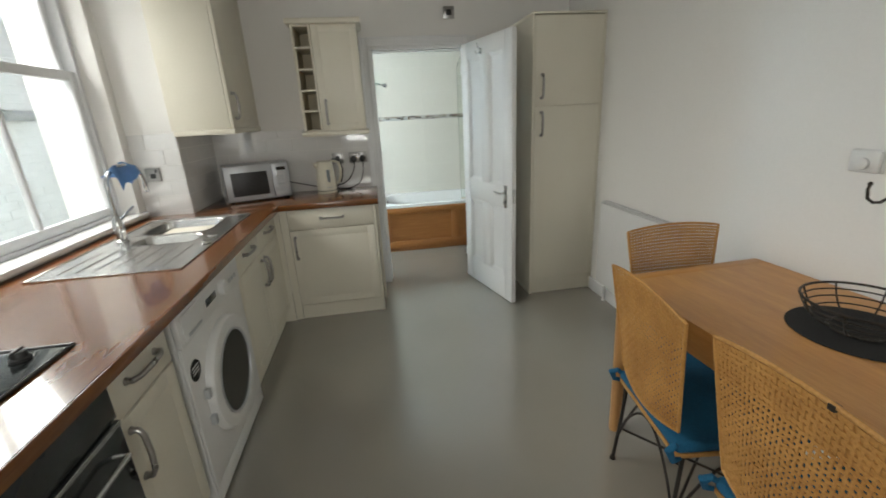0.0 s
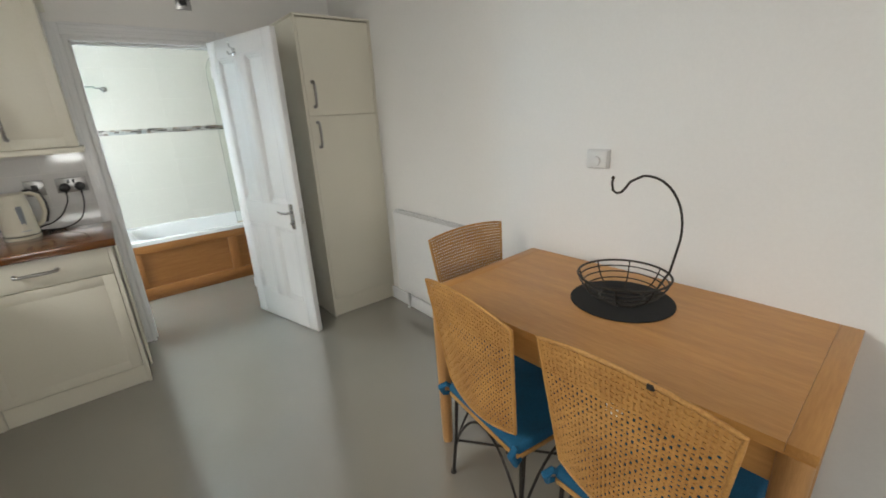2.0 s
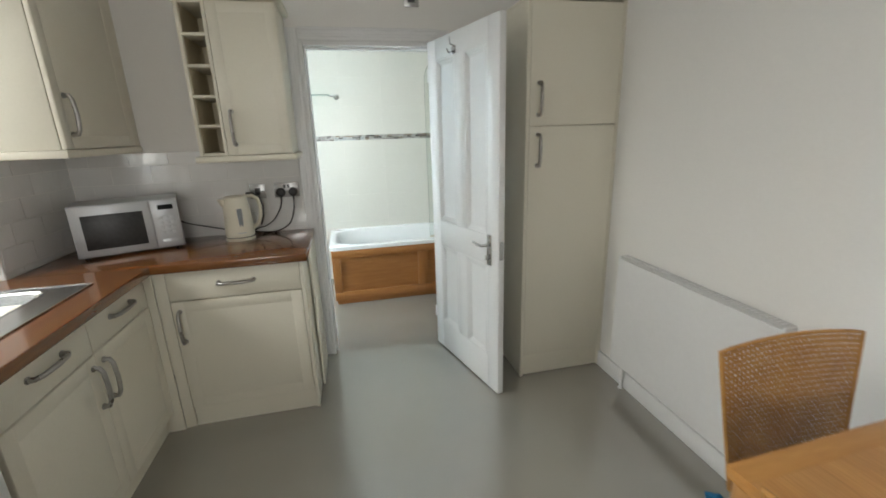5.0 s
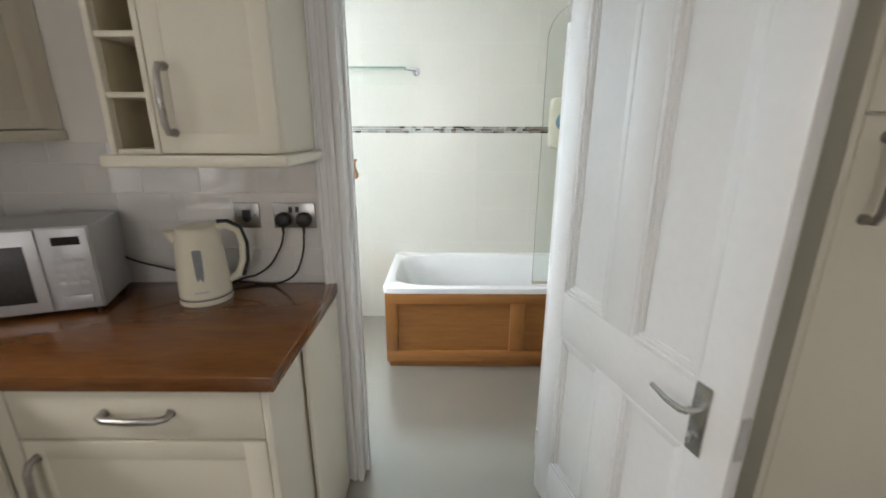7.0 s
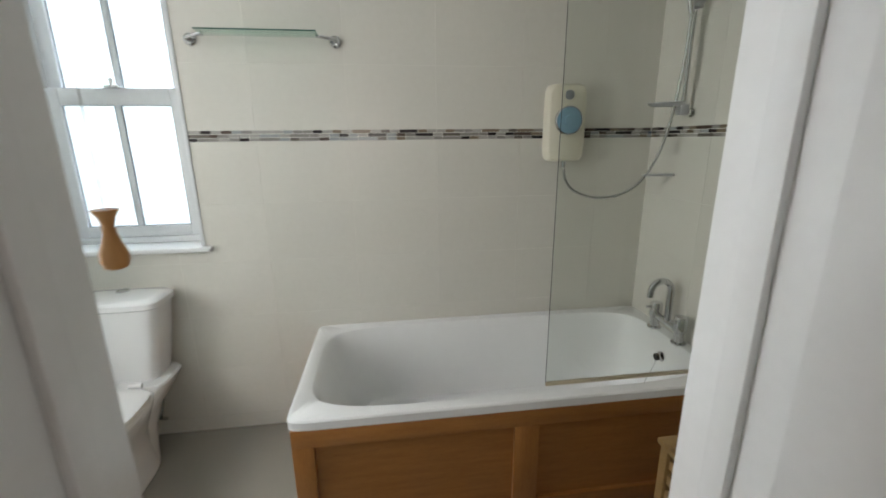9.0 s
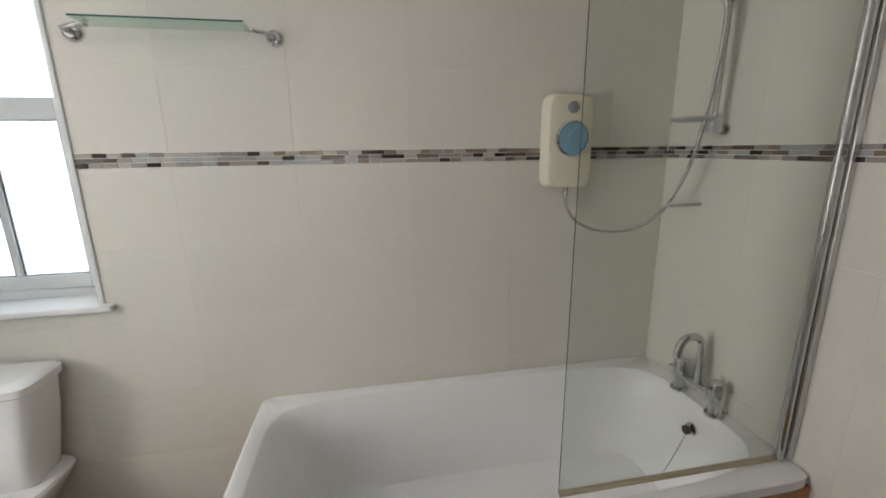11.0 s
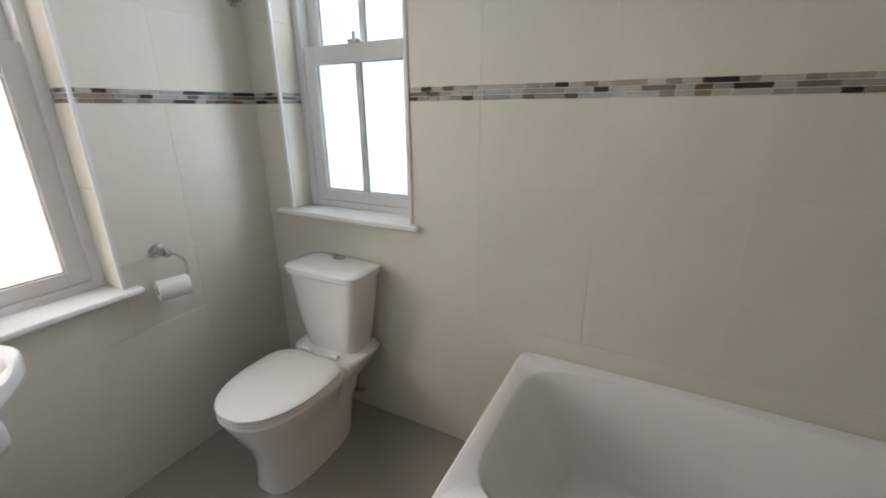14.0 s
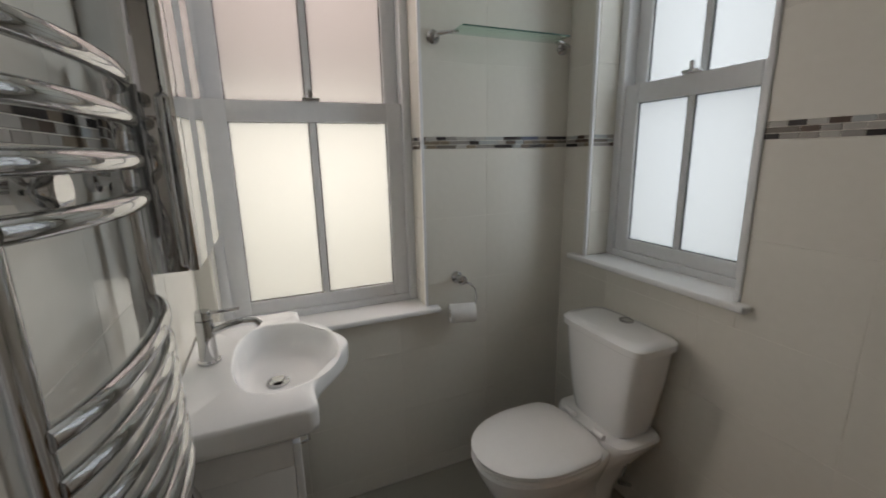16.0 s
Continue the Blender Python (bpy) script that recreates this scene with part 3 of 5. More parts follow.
def wall_cabinets():
    top = thing("wall_cabinet", "cream wall cabinet with open wine-rack pigeonholes and a door", "cabinet", 0.0, 3.5, 1.38, group="kitchen wall cabinets")
    x0, x1, z1 = -0.075, 0.375, 0.72
    split = 0.058
    part("side_panel", box(x0, x0 + 0.016, 0.0, 0.318, 0, z1, 0.002), CREAM, top)
    part("side_panel", box(x1 - 0.016, x1, 0.018, 0.318, 0, z1, 0.002), CREAM, top)
    part("divider", box(split - 0.016, split, 0.0, 0.318, 0, z1, 0.002), CREAM, top)
    # back in the darkened cream, for shade deep in the rack
    part("back_panel", box(x0 + 0.016, x1 - 0.016, 0.30, 0.318, 0, z1), INNER_SHADE, top)
    for k in range(6):
        z = (z1 - 0.014) * k / 5
        part("shelf", box(x0 + 0.016, split - 0.016, 0.004, 0.30, z, z + 0.014, 0.002), CREAM, top)
    # thin added sheets that bring the same painted shade to the pigeonhole sides
    part("shade_sheet", box(x0 + 0.0165, x0 + 0.018, 0.02, 0.30, 0.014, z1 - 0.014), INNER_SHADE, top)
    part("shade_sheet", box(split - 0.018, split - 0.0165, 0.02, 0.30, 0.014, z1 - 0.014), INNER_SHADE, top)
    part("bottom_panel", box(split, x1 - 0.016, 0.02, 0.30, 0, 0.016), CREAM, top)
    f = shaker(top, "door", "x", split + 0.002, x1 - 0.001, 0.0, 0.002, z1 - 0.002, -1, 0.05)
    bow_handle(f, "x", split + 0.045, split + 0.045, -0.004, 0.055, 0.215, False, -1)
    part("cornice", box(x0 - 0.03, x1 + 0.03, -0.03, 0.318, z1, z1 + 0.035, 0.008), CREAM, top)
    part("pelmet", box(x0 - 0.02, x1 + 0.02, -0.02, 0.318, -0.032, -0.001, 0.006), CREAM, top)
    top = thing("wall_cabinet", "tall cream wall cabinet hung above the microwave", "cabinet", -0.46, 3.155, 1.44, group="kitchen wall cabinets")
    part("body", box(-0.375, -0.02, 0.0, 0.645, 0, 1.0, 0.002), CREAM, top)
    f = shaker(top, "door", "y", 0.002, 0.60, 0.0, 0.002, 0.99, 1, 0.05)
    bow_handle(f, "y", 0.06, 0.06, 0.004, 0.06, 0.215, False, 1)
    part("filler", box(-0.02, -0.004, 0.603, 0.66, 0, 0.99), CREAM, top)
    part("pelmet", box(-0.365, 0.005, -0.01, 0.66, -0.034, -0.001, 0.006), CREAM, top)


wall_cabinets()


def larder():
    top = thing("tall_cabinet", "tall cream larder cabinet with two doors beside the radiator", "cabinet", 1.84, 3.2, 0)
    part("body", box(-0.25, 0.272, 0.02, 0.618, 0.11, 2.06), CREAM, top)
    part("end_panel", box(-0.268, -0.2505, 0.0, 0.618, 0.0, 2.075, 0.002), CREAM, top)
    part("plinth", box(-0.25, 0.272, 0.018, 0.5, 0.0, 0.135), CREAM, top)
    f = shaker(top, "door", "x", -0.2485, 0.255, 0.0, 0.14, 1.474, -1)
    bow_handle(f, "x", -0.198, -0.198, -0.004, 1.275, 1.435, False, -1)
    f = shaker(top, "door", "x", -0.2485, 0.255, 0.0, 1.48, 2.068, -1)
    bow_handle(f, "x", -0.198, -0.198, -0.004, 1.535, 1.69, False, -1)
    part("top_panel", box(-0.27, 0.272, -0.004, 0.618, 2.0755, 2.09, 0.003), CREAM, top)
    part("filler", box(0.257, 0.273, 0.0, 0.02, 0.0, 2.075), CREAM, top)


larder()

# ---- bathroom, large things ----


def bath_tub():
    top = thing("bathtub", "white acrylic bathtub with an oak panelled front", "bathtub", 1.262, 5.045, 0)
    L, W, R = 0.825, 0.370, 0.535
    bm = bmesh.new()
    rings = [oval(0, 0, R - 0.035, L, W, 30, 64), oval(0, 0, R - 0.006, L, W, 30, 64), oval(0, 0, R, L - 0.006, W - 0.006, 30, 64)]
    for f, z in ((0.0, 0.0), (0.02, -0.006), (0.06, -0.03), (0.16, -0.12), (0.3, -0.26), (0.42, -0.345), (0.6, -0.372), (1.0, -0.378)):
        a = (L - 0.052) * (1 - f * 0.42) if f < 0.99 else 0.16
        b = (W - 0.048) * (1 - f * 0.36) if f < 0.99 else 0.06
        rings.append(oval(0.03 * f - 0.004, 0, R - 0.002 + z, a, b, 5.5 - 1.5 * f, 64))
    loft(bm, rings, False, True)
    part("tub", bm, ACRYLIC, top)
    y = -W
    panel = part("front_panel", box(-0.80, 0.82, y + 0.018, y + 0.03, 0.03, 0.50), OAK, top, "oak bath panel")
    for x0, x1, z0, z1, m in ((-0.812, -0.742, 0.115, 0.432, OAK_UP), (0.742, 0.822, 0.115, 0.432, OAK_UP), (-0.055, 0.035, 0.115, 0.432, OAK_UP), (-0.812, 0.822, 0.432, 0.50, OAK), (-0.812, 0.822, 0.045, 0.115, OAK)):
        part("rail" if m is OAK else "stile", box(x0, x1, y + 0.002, y + 0.018, z0, z1, 0.002), m, panel)
    part("kick_strip", box(-0.80, 0.822, y + 0.022, y + 0.04, 0.0, 0.045), OAK, panel)
    part("end_panel", box(-0.812, -0.796, y + 0.0185, W, 0.03, 0.50, 0.002), OAK_UP, top, "oak bath end panel")
    bm = bmesh.new()
    lathe(bm, [(0.024, 0), (0.024, 0.006), (0.017, 0.009), (0.016, 0.004)], (0.728, -0.025, 0.452), "x", 24)
    part("overflow", bm, CHROME, top, "chrome overflow with plug chain")
    bm = bmesh.new()
    lathe(bm, [(0.016, -0.012), (0.016, 0.0)], (0.716, -0.025, 0.452), "x", 24)
    part("overflow_hole", bm, BLACK, top, "dark overflow opening")
    return top


bath_tub()


def toilet():
    top = thing("toilet", "white close-coupled toilet with its lid down", "toilet", -0.372, 5.418, 0)
    # pan, from the floor up; y runs out of the wall as negative
    bm = bmesh.new()
    rings = []
    for z, yc, a, b, p in ((0.0, -0.36, 0.105, 0.22, 3.0), (0.03, -0.36, 0.10, 0.215, 3.0), (0.14, -0.37, 0.10, 0.205, 2.8), (0.22, -0.39, 0.115, 0.215, 2.6), (0.30, -0.40, 0.15, 0.245, 2.4), (0.345, -0.405, 0.17, 0.26, 2.3), (0.372, -0.41, 0.177, 0.264, 2.3), (0.382, -0.41, 0.172, 0.26, 2.3)):
        rings.append(oval(0, yc, z, a, b, p, 40))
    loft(bm, rings)
    part("pan", bm, CERAMIC, top)
    bm = bmesh.new()
    loft(bm, [oval(0, -0.275, 0.0, 0.088, 0.15, 3, 32), oval(0, -0.265, 0.06, 0.086, 0.15, 3, 32), oval(0, -0.245, 0.17, 0.088, 0.155, 3, 32), oval(0, -0.20, 0.26, 0.105, 0.165, 3.4, 32), oval(0, -0.145, 0.33, 0.145, 0.14, 4, 32), oval(0, -0.125, 0.37, 0.168, 0.12, 4.5, 32), oval(0, -0.12, 0.392, 0.178, 0.115, 5, 32), oval(0, -0.12, 0.402, 0.172, 0.11, 5, 32)])
    part("pan_shelf", bm, CERAMIC, top)
    bm = bmesh.new()
    loft(bm, [oval(0, -0.097, 0.40, 0.128, 0.082, 5, 40), oval(0, -0.098, 0.43, 0.136, 0.086, 5, 40), oval(0, -0.10, 0.50, 0.15, 0.092, 5, 40), oval(0, -0.10, 0.62, 0.169, 0.096, 5.5, 40), oval(0, -0.10, 0.735, 0.182, 0.098, 6, 40)])
    part("cistern", bm, CERAMIC, top)
    bm = bmesh.new()
    loft(bm, [oval(0, -0.102, 0.736, 0.186, 0.10, 6, 40), oval(0, -0.104, 0.742, 0.196, 0.106, 6, 40), oval(0, -0.104, 0.765, 0.196, 0.106, 6, 40), oval(0, -0.104, 0.776, 0.185, 0.096, 5, 40), oval(0, -0.104, 0.779, 0.15, 0.07, 4, 40)])
    part("cistern_lid", bm, CERAMIC, top)
    bm = bmesh.new()
    lathe(bm, [(0.026, 0.778), (0.026, 0.784), (0.02, 0.786), (0.019, 0.7835)], (-0.005, -0.05, 0), "z", 24)
    part("flush_button", bm, CHROME, top, "round chrome flush button")

    def seat_ring(z, grow):
        ring = []
        for k in range(48):
            a = 2 * math.pi * k / 48
            c, s = math.cos(a), math.sin(a)
            b = 0.262 if s < 0 else 0.155
            w = 0.18 if s < 0 else 0.178
            ring.append(((w + grow) * math.copysign(abs(c) ** (0.92 if s < 0 else 0.6), c), -0.41 + (b + grow) * math.copysign(abs(s) ** (0.92 if s < 0 else 0.5), s), z))
        return ring

    bm = bmesh.new()
    loft(bm, [seat_ring(0.384, -0.004), seat_ring(0.387, 0.002), seat_ring(0.398, 0.002), seat_ring(0.40, -0.004)])
    part("seat", bm, SEAT, top)
    bm = bmesh.new()
    loft(bm, [seat_ring(0.4015, -0.004), seat_ring(0.404, 0.003), seat_ring(0.414, 0.003), seat_ring(0.42, -0.008), seat_ring(0.423, -0.054), seat_ring(0.424, -0.1)])
    part("seat_lid", bm, SEAT, top)
    for x in (-0.075, 0.075):
        bm = bmesh.new()
        tube(bm, [(x - 0.025, -0.228, 0.412), (x + 0.025, -0.228, 0.412)], 0.012)
        part("hinge", bm, SEAT, top)
    bm = bmesh.new()
    tube(bm, [(0.05, -0.02, 0.10), (0.07, -0.10, 0.16), (0.10, -0.12, 0.24), (0.12, -0.10, 0.36)], 0.008)
    part("water_hose", bm, STEEL, top, "braided steel water hose")


toilet()


def vanity():
    top = thing("vanity_unit", "white vanity unit with a ceramic basin below the mirror cabinet", "washbasin", -0.46, 3.955, 0)
    part("body", box(-0.27, 0.275, 0.0, 0.235, 0.10, 0.72, 0.003), GLOSS, top)
    for a, b in ((-0.27, -0.255), (0.26, 0.275)):
        part("side_panel", box(a, b, 0.0, 0.235, 0.7205, 0.801), GLOSS, top)
    part("plinth", box(-0.26, 0.265, 0.0, 0.20, 0.0, 0.10), GLOSS, top)
    for a, b in ((-0.268, 0.001), (0.004, 0.273)):
        d = part("door", box(a, b, 0.2355, 0.253, 0.105, 0.772, 0.003), GLOSS, top)
        bm = bmesh.new()
        u = b - 0.03 if b < 0.1 else a + 0.03
        tube(bm, [(u, 0.252, 0.60), (u, 0.278, 0.605), (u, 0.278, 0.715), (u, 0.252, 0.72)], 0.005)
        part("handle", bm, CHROME, d, "chrome bar handle")
    part("edge_strip", box(0.276, 0.283, 0.236, 0.25, 0.12, 0.62, 0.002), PLASTIC, top, "white edge strip coming loose")

    def outline(z, shrink):
        pts = []
        half = 0.315
        for k in range(60):
            u = -half + 2 * half * k / 59
            bulge = 0.115 * (0.5 + 0.5 * math.cos(math.pi * min(abs(u) / 0.235, 1))) if abs(u) < 0.235 else 0.0
            y = 0.297 + bulge
            corner = half - abs(u)
            if corner < 0.018:
                y -= 0.018 - math.sqrt(max(0.018 ** 2 - (0.018 - corner) ** 2, 0))
            pts.append((u * (1 - shrink / half), y - shrink, z))
        pts += [((half - shrink), 0.004, z), (-(half - shrink), 0.004, z)]
        return pts

    # the slab and the bowl share one set of directions from the bowl's middle
    centre = Vector((0, 0.205, 0))
    turns = sorted({round(math.atan2(p[1] - centre.y, p[0]), 3) for p in outline(0.83, 0.0)} | {round(-math.pi + math.tau * k / 90, 3) for k in range(90)})

    def ring(z, shrink):
        pts, row = outline(z, shrink), []
        for a in turns:
            c, s = math.cos(a), math.sin(a)
            best = 0.3
            for p, q in zip(pts, pts[1:] + pts[:1]):
                px, py, ex, ey = p[0], p[1] - centre.y, q[0] - p[0], q[1] - p[1]
                det = ex * s - ey * c
                if abs(det) < 1e-9:
                    continue
                r = (ex * py - ey * px) / det
                f = (px * s - py * c) / -det
                if r > 0 and -0.001 <= f <= 1.001:
                    best = r
            row.append((c * best, centre.y + s * best, z))
        return row

    def bowl(z, size):
        row = []
        for a in turns:
            c, s = math.cos(a), math.sin(a)
            ry = 0.178 if s > 0 else 0.095
            r = size / ((abs(c) / 0.212) ** 2.3 + (abs(s) / ry) ** 2.3) ** (1 / 2.3)
            row.append((c * r, centre.y + s * r, z))
        return row

    rows = [ring(0.800, 0.024), ring(0.806, 0.012), ring(0.816, 0.004), ring(0.83, 0.0), ring(0.862, 0.0), ring(0.869, 0.0018), ring(0.873, 0.006)]
    rows += [bowl(z, f) for z, f in ((0.8735, 1.03), (0.8738, 1.0), (0.8725, 0.985), (0.868, 0.968), (0.855, 0.945), (0.838, 0.92), (0.82, 0.885), (0.804, 0.83), (0.793, 0.75), (0.787, 0.65), (0.7835, 0.5), (0.7815, 0.3), (0.781, 0.12))]
    bm = bmesh.new()
    loft(bm, rows, False, True)
    part("basin", bm, CERAMIC, top, "glossy white ceramic basin with a bowed front", 60)
    bm = bmesh.new()
    lathe(bm, [(0.031, 0.7815), (0.031, 0.7865), (0.025, 0.788), (0.022, 0.784)], (0, 0.215, 0), "z", 28)
    lathe(bm, [(0.006, 0.784), (0.018, 0.792), (0.0165, 0.795), (0.0, 0.796)], (0, 0.215, 0), "z", 24)
    part("waste", bm, CHROME, top, "chrome basin waste")


vanity()


def mixer_tap():
    top = thing("basin_tap", "chrome single-lever mixer tap on the basin", "tap", -0.475, 4.012, 0.8735)
    bm = bmesh.new()
    lathe(bm, [(0.028, 0), (0.028, 0.006), (0.023, 0.010), (0.021, 0.05), (0.021, 0.112), (0.019, 0.116)], n=28)
    part("body", bm, CHROME, top)
    bm = bmesh.new()
    tube(bm, [(0, 0.01, 0.080), (0, 0.05, 0.092), (0, 0.09, 0.097), (0, 0.118, 0.094), (0, 0.128, 0.082)], [0.011, 0.011, 0.011, 0.011, 0.0115], 16)
    part("spout", bm, CHROME, top)
    bm = bmesh.new()
    lathe(bm, [(0.020, 0.119), (0.020, 0.138), (0.018, 0.141)], n=24)
    bx(bm, -0.007, 0.007, 0.0, 0.085, 0.130, 0.138, 0.002)
    part("lever", bm, CHROME, top)


mixer_tap()


def towel_radiator():
    top = thing("towel_radiator", "curved chrome ladder towel radiator fixed to the wall", "radiator", 0.09, 3.995, 0)
    for x in (-0.19, 0.19):
        bm = bmesh.new()
        loft(bm, [oval(x, 0, z, 0.013, 0.017, 2.6, 16) for z in (0.34, 1.522)])
        part("upright", bm, CHROME, top)
    for z in (1.499, 1.447, 1.392, 1.341, 1.166, 1.118, 1.071, 1.024, 0.977, 0.93, 0.79, 0.743, 0.696, 0.649, 0.602, 0.47, 0.423, 0.376):
        bm = bmesh.new()
        tube(bm, [(0.19 * math.sin(radians(a)) / math.sin(radians(60)), 0.012 + 0.036 * (math.cos(radians(a)) - 0.5) / 0.5, z) for a in range(-60, 61, 8)], 0.012, 14)
        part("bar", bm, CHROME, top)
    for x, z in ((-0.19, 1.366), (0.19, 1.366), (-0.19, 0.54), (0.19, 0.54)):
        bm = bmesh.new()
        tube(bm, [(x, -0.04, z), (x, 0.0, z)], 0.012)
        lathe(bm, [(0.02, -0.041), (0.02, -0.03)], (x, 0, z), "y", 20)
        part("bracket", bm, CHROME, top)
    bm = bmesh.new()
    lathe(bm, [(0.022, 0.0), (0.024, 0.004), (0.024, 0.026), (0.021, 0.03)], (0.10, 0, 1.366), "y", 24)
    tube(bm, [(0.10, -0.04, 1.366), (0.10, 0.005, 1.366)], 0.012)
    part("bracket_knob", bm, CHROME, top, "round chrome bracket cap")


towel_radiator()


def mirror_cabinet():
    top = thing("mirror_cabinet", "steel bathroom cabinet with mirrored doors and long chrome handles", "cabinet", -0.44, 3.955, 1.19)
    part("body", box(-0.23, 0.26, 0, 0.095, 0, 0.72, 0.003), CHROME, top)
    for a, b in ((-0.23, 0.014), (0.016, 0.26)):
        d = part("mirror_door", box(a, b, 0.0965, 0.112, 0, 0.72, 0.002), MIRROR, top)
    bm = bmesh.new()
    tube(bm, [(0.258, 0.092, 0.012), (0.272, 0.092, 0.018), (0.28, 0.092, 0.09), (0.282, 0.092, 0.16), (0.28, 0.092, 0.23), (0.272, 0.092, 0.302), (0.258, 0.092, 0.308)], 0.0065)
    part("handle", bm, CHROME, top, "long slim chrome handle")


mirror_cabinet()


def screen():
    top = thing("shower_screen", "hinged clear glass shower screen standing on the bath rim", "shower screen", 2.086, 4.755, 0.55)
    bm = bmesh.new()
    outline = [(-0.745, 0.0), (-0.04, 0.0), (-0.04, 1.52), (-0.56, 1.52)] + [(x, z) for x, z in arc(-0.56, 1.335, 0.185, 90, 180, 12)]
    loft(bm, [[(x, y, z) for x, z in outline] for y in (-0.003, 0.003)])
    glass = part("glass", bm, GREENISH, top, "clear glass pane with a rounded top corner")
    bm = bmesh.new()
    tube(bm, [(-0.7455, 0, 0.0), (-0.7455, 0, 1.335)] + [(x - 0.0005, 0, z) for x, z in arc(-0.56, 1.335, 0.185, 180, 90, 12)], 0.001, 6)
    part("glass_edge", bm, surface("glass_edge", (0.03, 0.05, 0.045), (0.05, 0.07, 0.06), 0.2), glass, "dark polished glass edge")
    part("seal", box(-0.745, -0.04, -0.007, 0.007, -0.013, -0.0005, 0.002), surface("clear_seal", (0.45, 0.38, 0.25), (0.55, 0.48, 0.34), 0.35), glass, "yellowed plastic seal strip")
    part("wall_profile", box(-0.022, 0.0, -0.018, 0.018, -0.012, 1.54, 0.004), STEEL, top, "bright aluminium wall profile")
    bm = bmesh.new()
    tube(bm, [(-0.036, 0, -0.012), (-0.036, 0, 1.53)], 0.0135, 14)
    part("hinge_post", bm, CHROME, top)


screen()

# ---- kitchen, appliances and fittings ----


def rounded(cx, cy, z, a, b, power=7, n=40):
    return oval(cx, cy, z, a, b, power, n)


def sink():
    x0, x1, y0, y1 = SINK
    top = thing("sink", "stainless steel one-and-a-half bowl sink with drainer set in the worktop", "sink", 0, 0, 0.9)
    bowls = [(-0.735, 2.80, 0.185, 0.175, 0.16), (-0.70, 2.495, 0.15, 0.085, 0.10)]
    bm = bmesh.new()
    for a, b, c, d in minus((x0, x1, y0, y1), [(cx - a, cx + a, cy - b, cy + b) for cx, cy, a, b, depth in bowls]):
        bx(bm, a, b, c, d, 0.0005, 0.0035)
    part("rim", bm, STEEL, top)
    bm = bmesh.new()
    tube(bm, [(x, y, 0.0035) for x, y in ((x0, y0), (x1, y0), (x1, y1), (x0, y1))], 0.004, 8, True)
    part("edge", bm, STEEL, top)
    for cx, cy, a, b, depth in bowls:
        bm = bmesh.new()
        loft(bm, [rounded(cx, cy, 0.004, a + 0.012, b + 0.012), rounded(cx, cy, 0.0045, a + 0.002, b + 0.002), rounded(cx, cy, -0.004, a - 0.006, b - 0.006), rounded(cx, cy, -depth + 0.03, a - 0.016, b - 0.016), rounded(cx, cy, -depth, a - 0.045, b - 0.045), rounded(cx, cy, -depth - 0.003, 0.03, 0.03, 2)], False, True)
        bowl = part("bowl", bm, STEEL, top)
        bm = bmesh.new()
        lathe(bm, [(0.034, 0), (0.034, 0.004), (0.026, 0.004), (0.024, -0.001)], (cx, cy, -depth - 0.001), "z", 24)
        part("waste", bm, CHROME, bowl)
    for x, y in ((-0.478, 2.49), (-0.462, 2.35)):
        bm = bmesh.new()
        lathe(bm, [(0.024, 0.003), (0.025, 0.007), (0.02, 0.0105), (0.006, 0.0115)], (x, y, 0), "z", 24)
        part("waste_control", bm, CHROME, top, "round bright waste control cap")
    for k in range(7):
        x = -0.93 + k * 0.068
        bm = bmesh.new()
        tube(bm, [(x, 2.03, 0.003), (x, 2.36, 0.0022)], 0.0038, 8)
        part("drainer_rib", bm, STEEL, top)


sink()


def sink_tap():
    top = thing("kitchen_tap", "chrome swan-neck mixer tap behind the sink", "tap", -0.93, 2.52, 0.904)
    bm = bmesh.new()
    lathe(bm, [(0.028, 0), (0.028, 0.008), (0.022, 0.014), (0.024, 0.06), (0.026, 0.10), (0.018, 0.125), (0.012, 0.14)])
    part("body", bm, CHROME, top)
    d = Vector((0.34, 0.94, 0))
    bm = bmesh.new()
    pts = [(0, 0, 0.13), (0, 0, 0.26)] + [tuple(d * (0.11 + 0.11 * math.cos(radians(a))) + Vector((0, 0, 0.285 + 0.10 * math.sin(radians(a))))) for a in range(170, -21, -14)] + [tuple(d * 0.222 + Vector((0, 0, 0.225)))]
    tube(bm, pts, 0.0105, 14)
    part("spout", bm, CHROME, top)
    bm = bmesh.new()
    tube(bm, [(0, 0, 0.10), (0.02, 0.05, 0.135), (0.035, 0.11, 0.165)], [0.011, 0.008, 0.0065])
    part("lever", bm, CHROME, top)
    cloth = thing("dish_cloth", "crumpled blue cleaning cloth draped over the tap", "cloth", -0.93, 2.52, 1.19)
    rows = []
    for i in range(15):
        s = -1 + 2 * i / 14
        row = []
        for j in range(12):
            u = j / 11
            along = d * (0.03 + 0.155 * u)
            arch = 0.285 - 0.286 + 0.10 * math.sqrt(max(0.0, 1 - ((0.03 + 0.155 * u - 0.11) / 0.115) ** 2)) + 0.013
            drop = 0.085 * abs(s) ** 1.4 * (0.8 + 0.4 * math.sin(3 * u + s))
            out = Vector((0.94, -0.34, 0)) * (s * 0.05 + 0.012 * math.sin(9 * u + 2 * s))
            p = along + out + Vector((0, 0, arch - drop + 0.006 * math.sin(13 * u + 4 * s)))
            row.append(tuple(p))
        rows.append(row)
    bm = bmesh.new()
    loft(bm, rows, False, False, False)
    bmesh.ops.solidify(bm, geom=bm.faces[:], thickness=0.004)
    part("fabric", bm, CLOTH, cloth)


sink_tap()


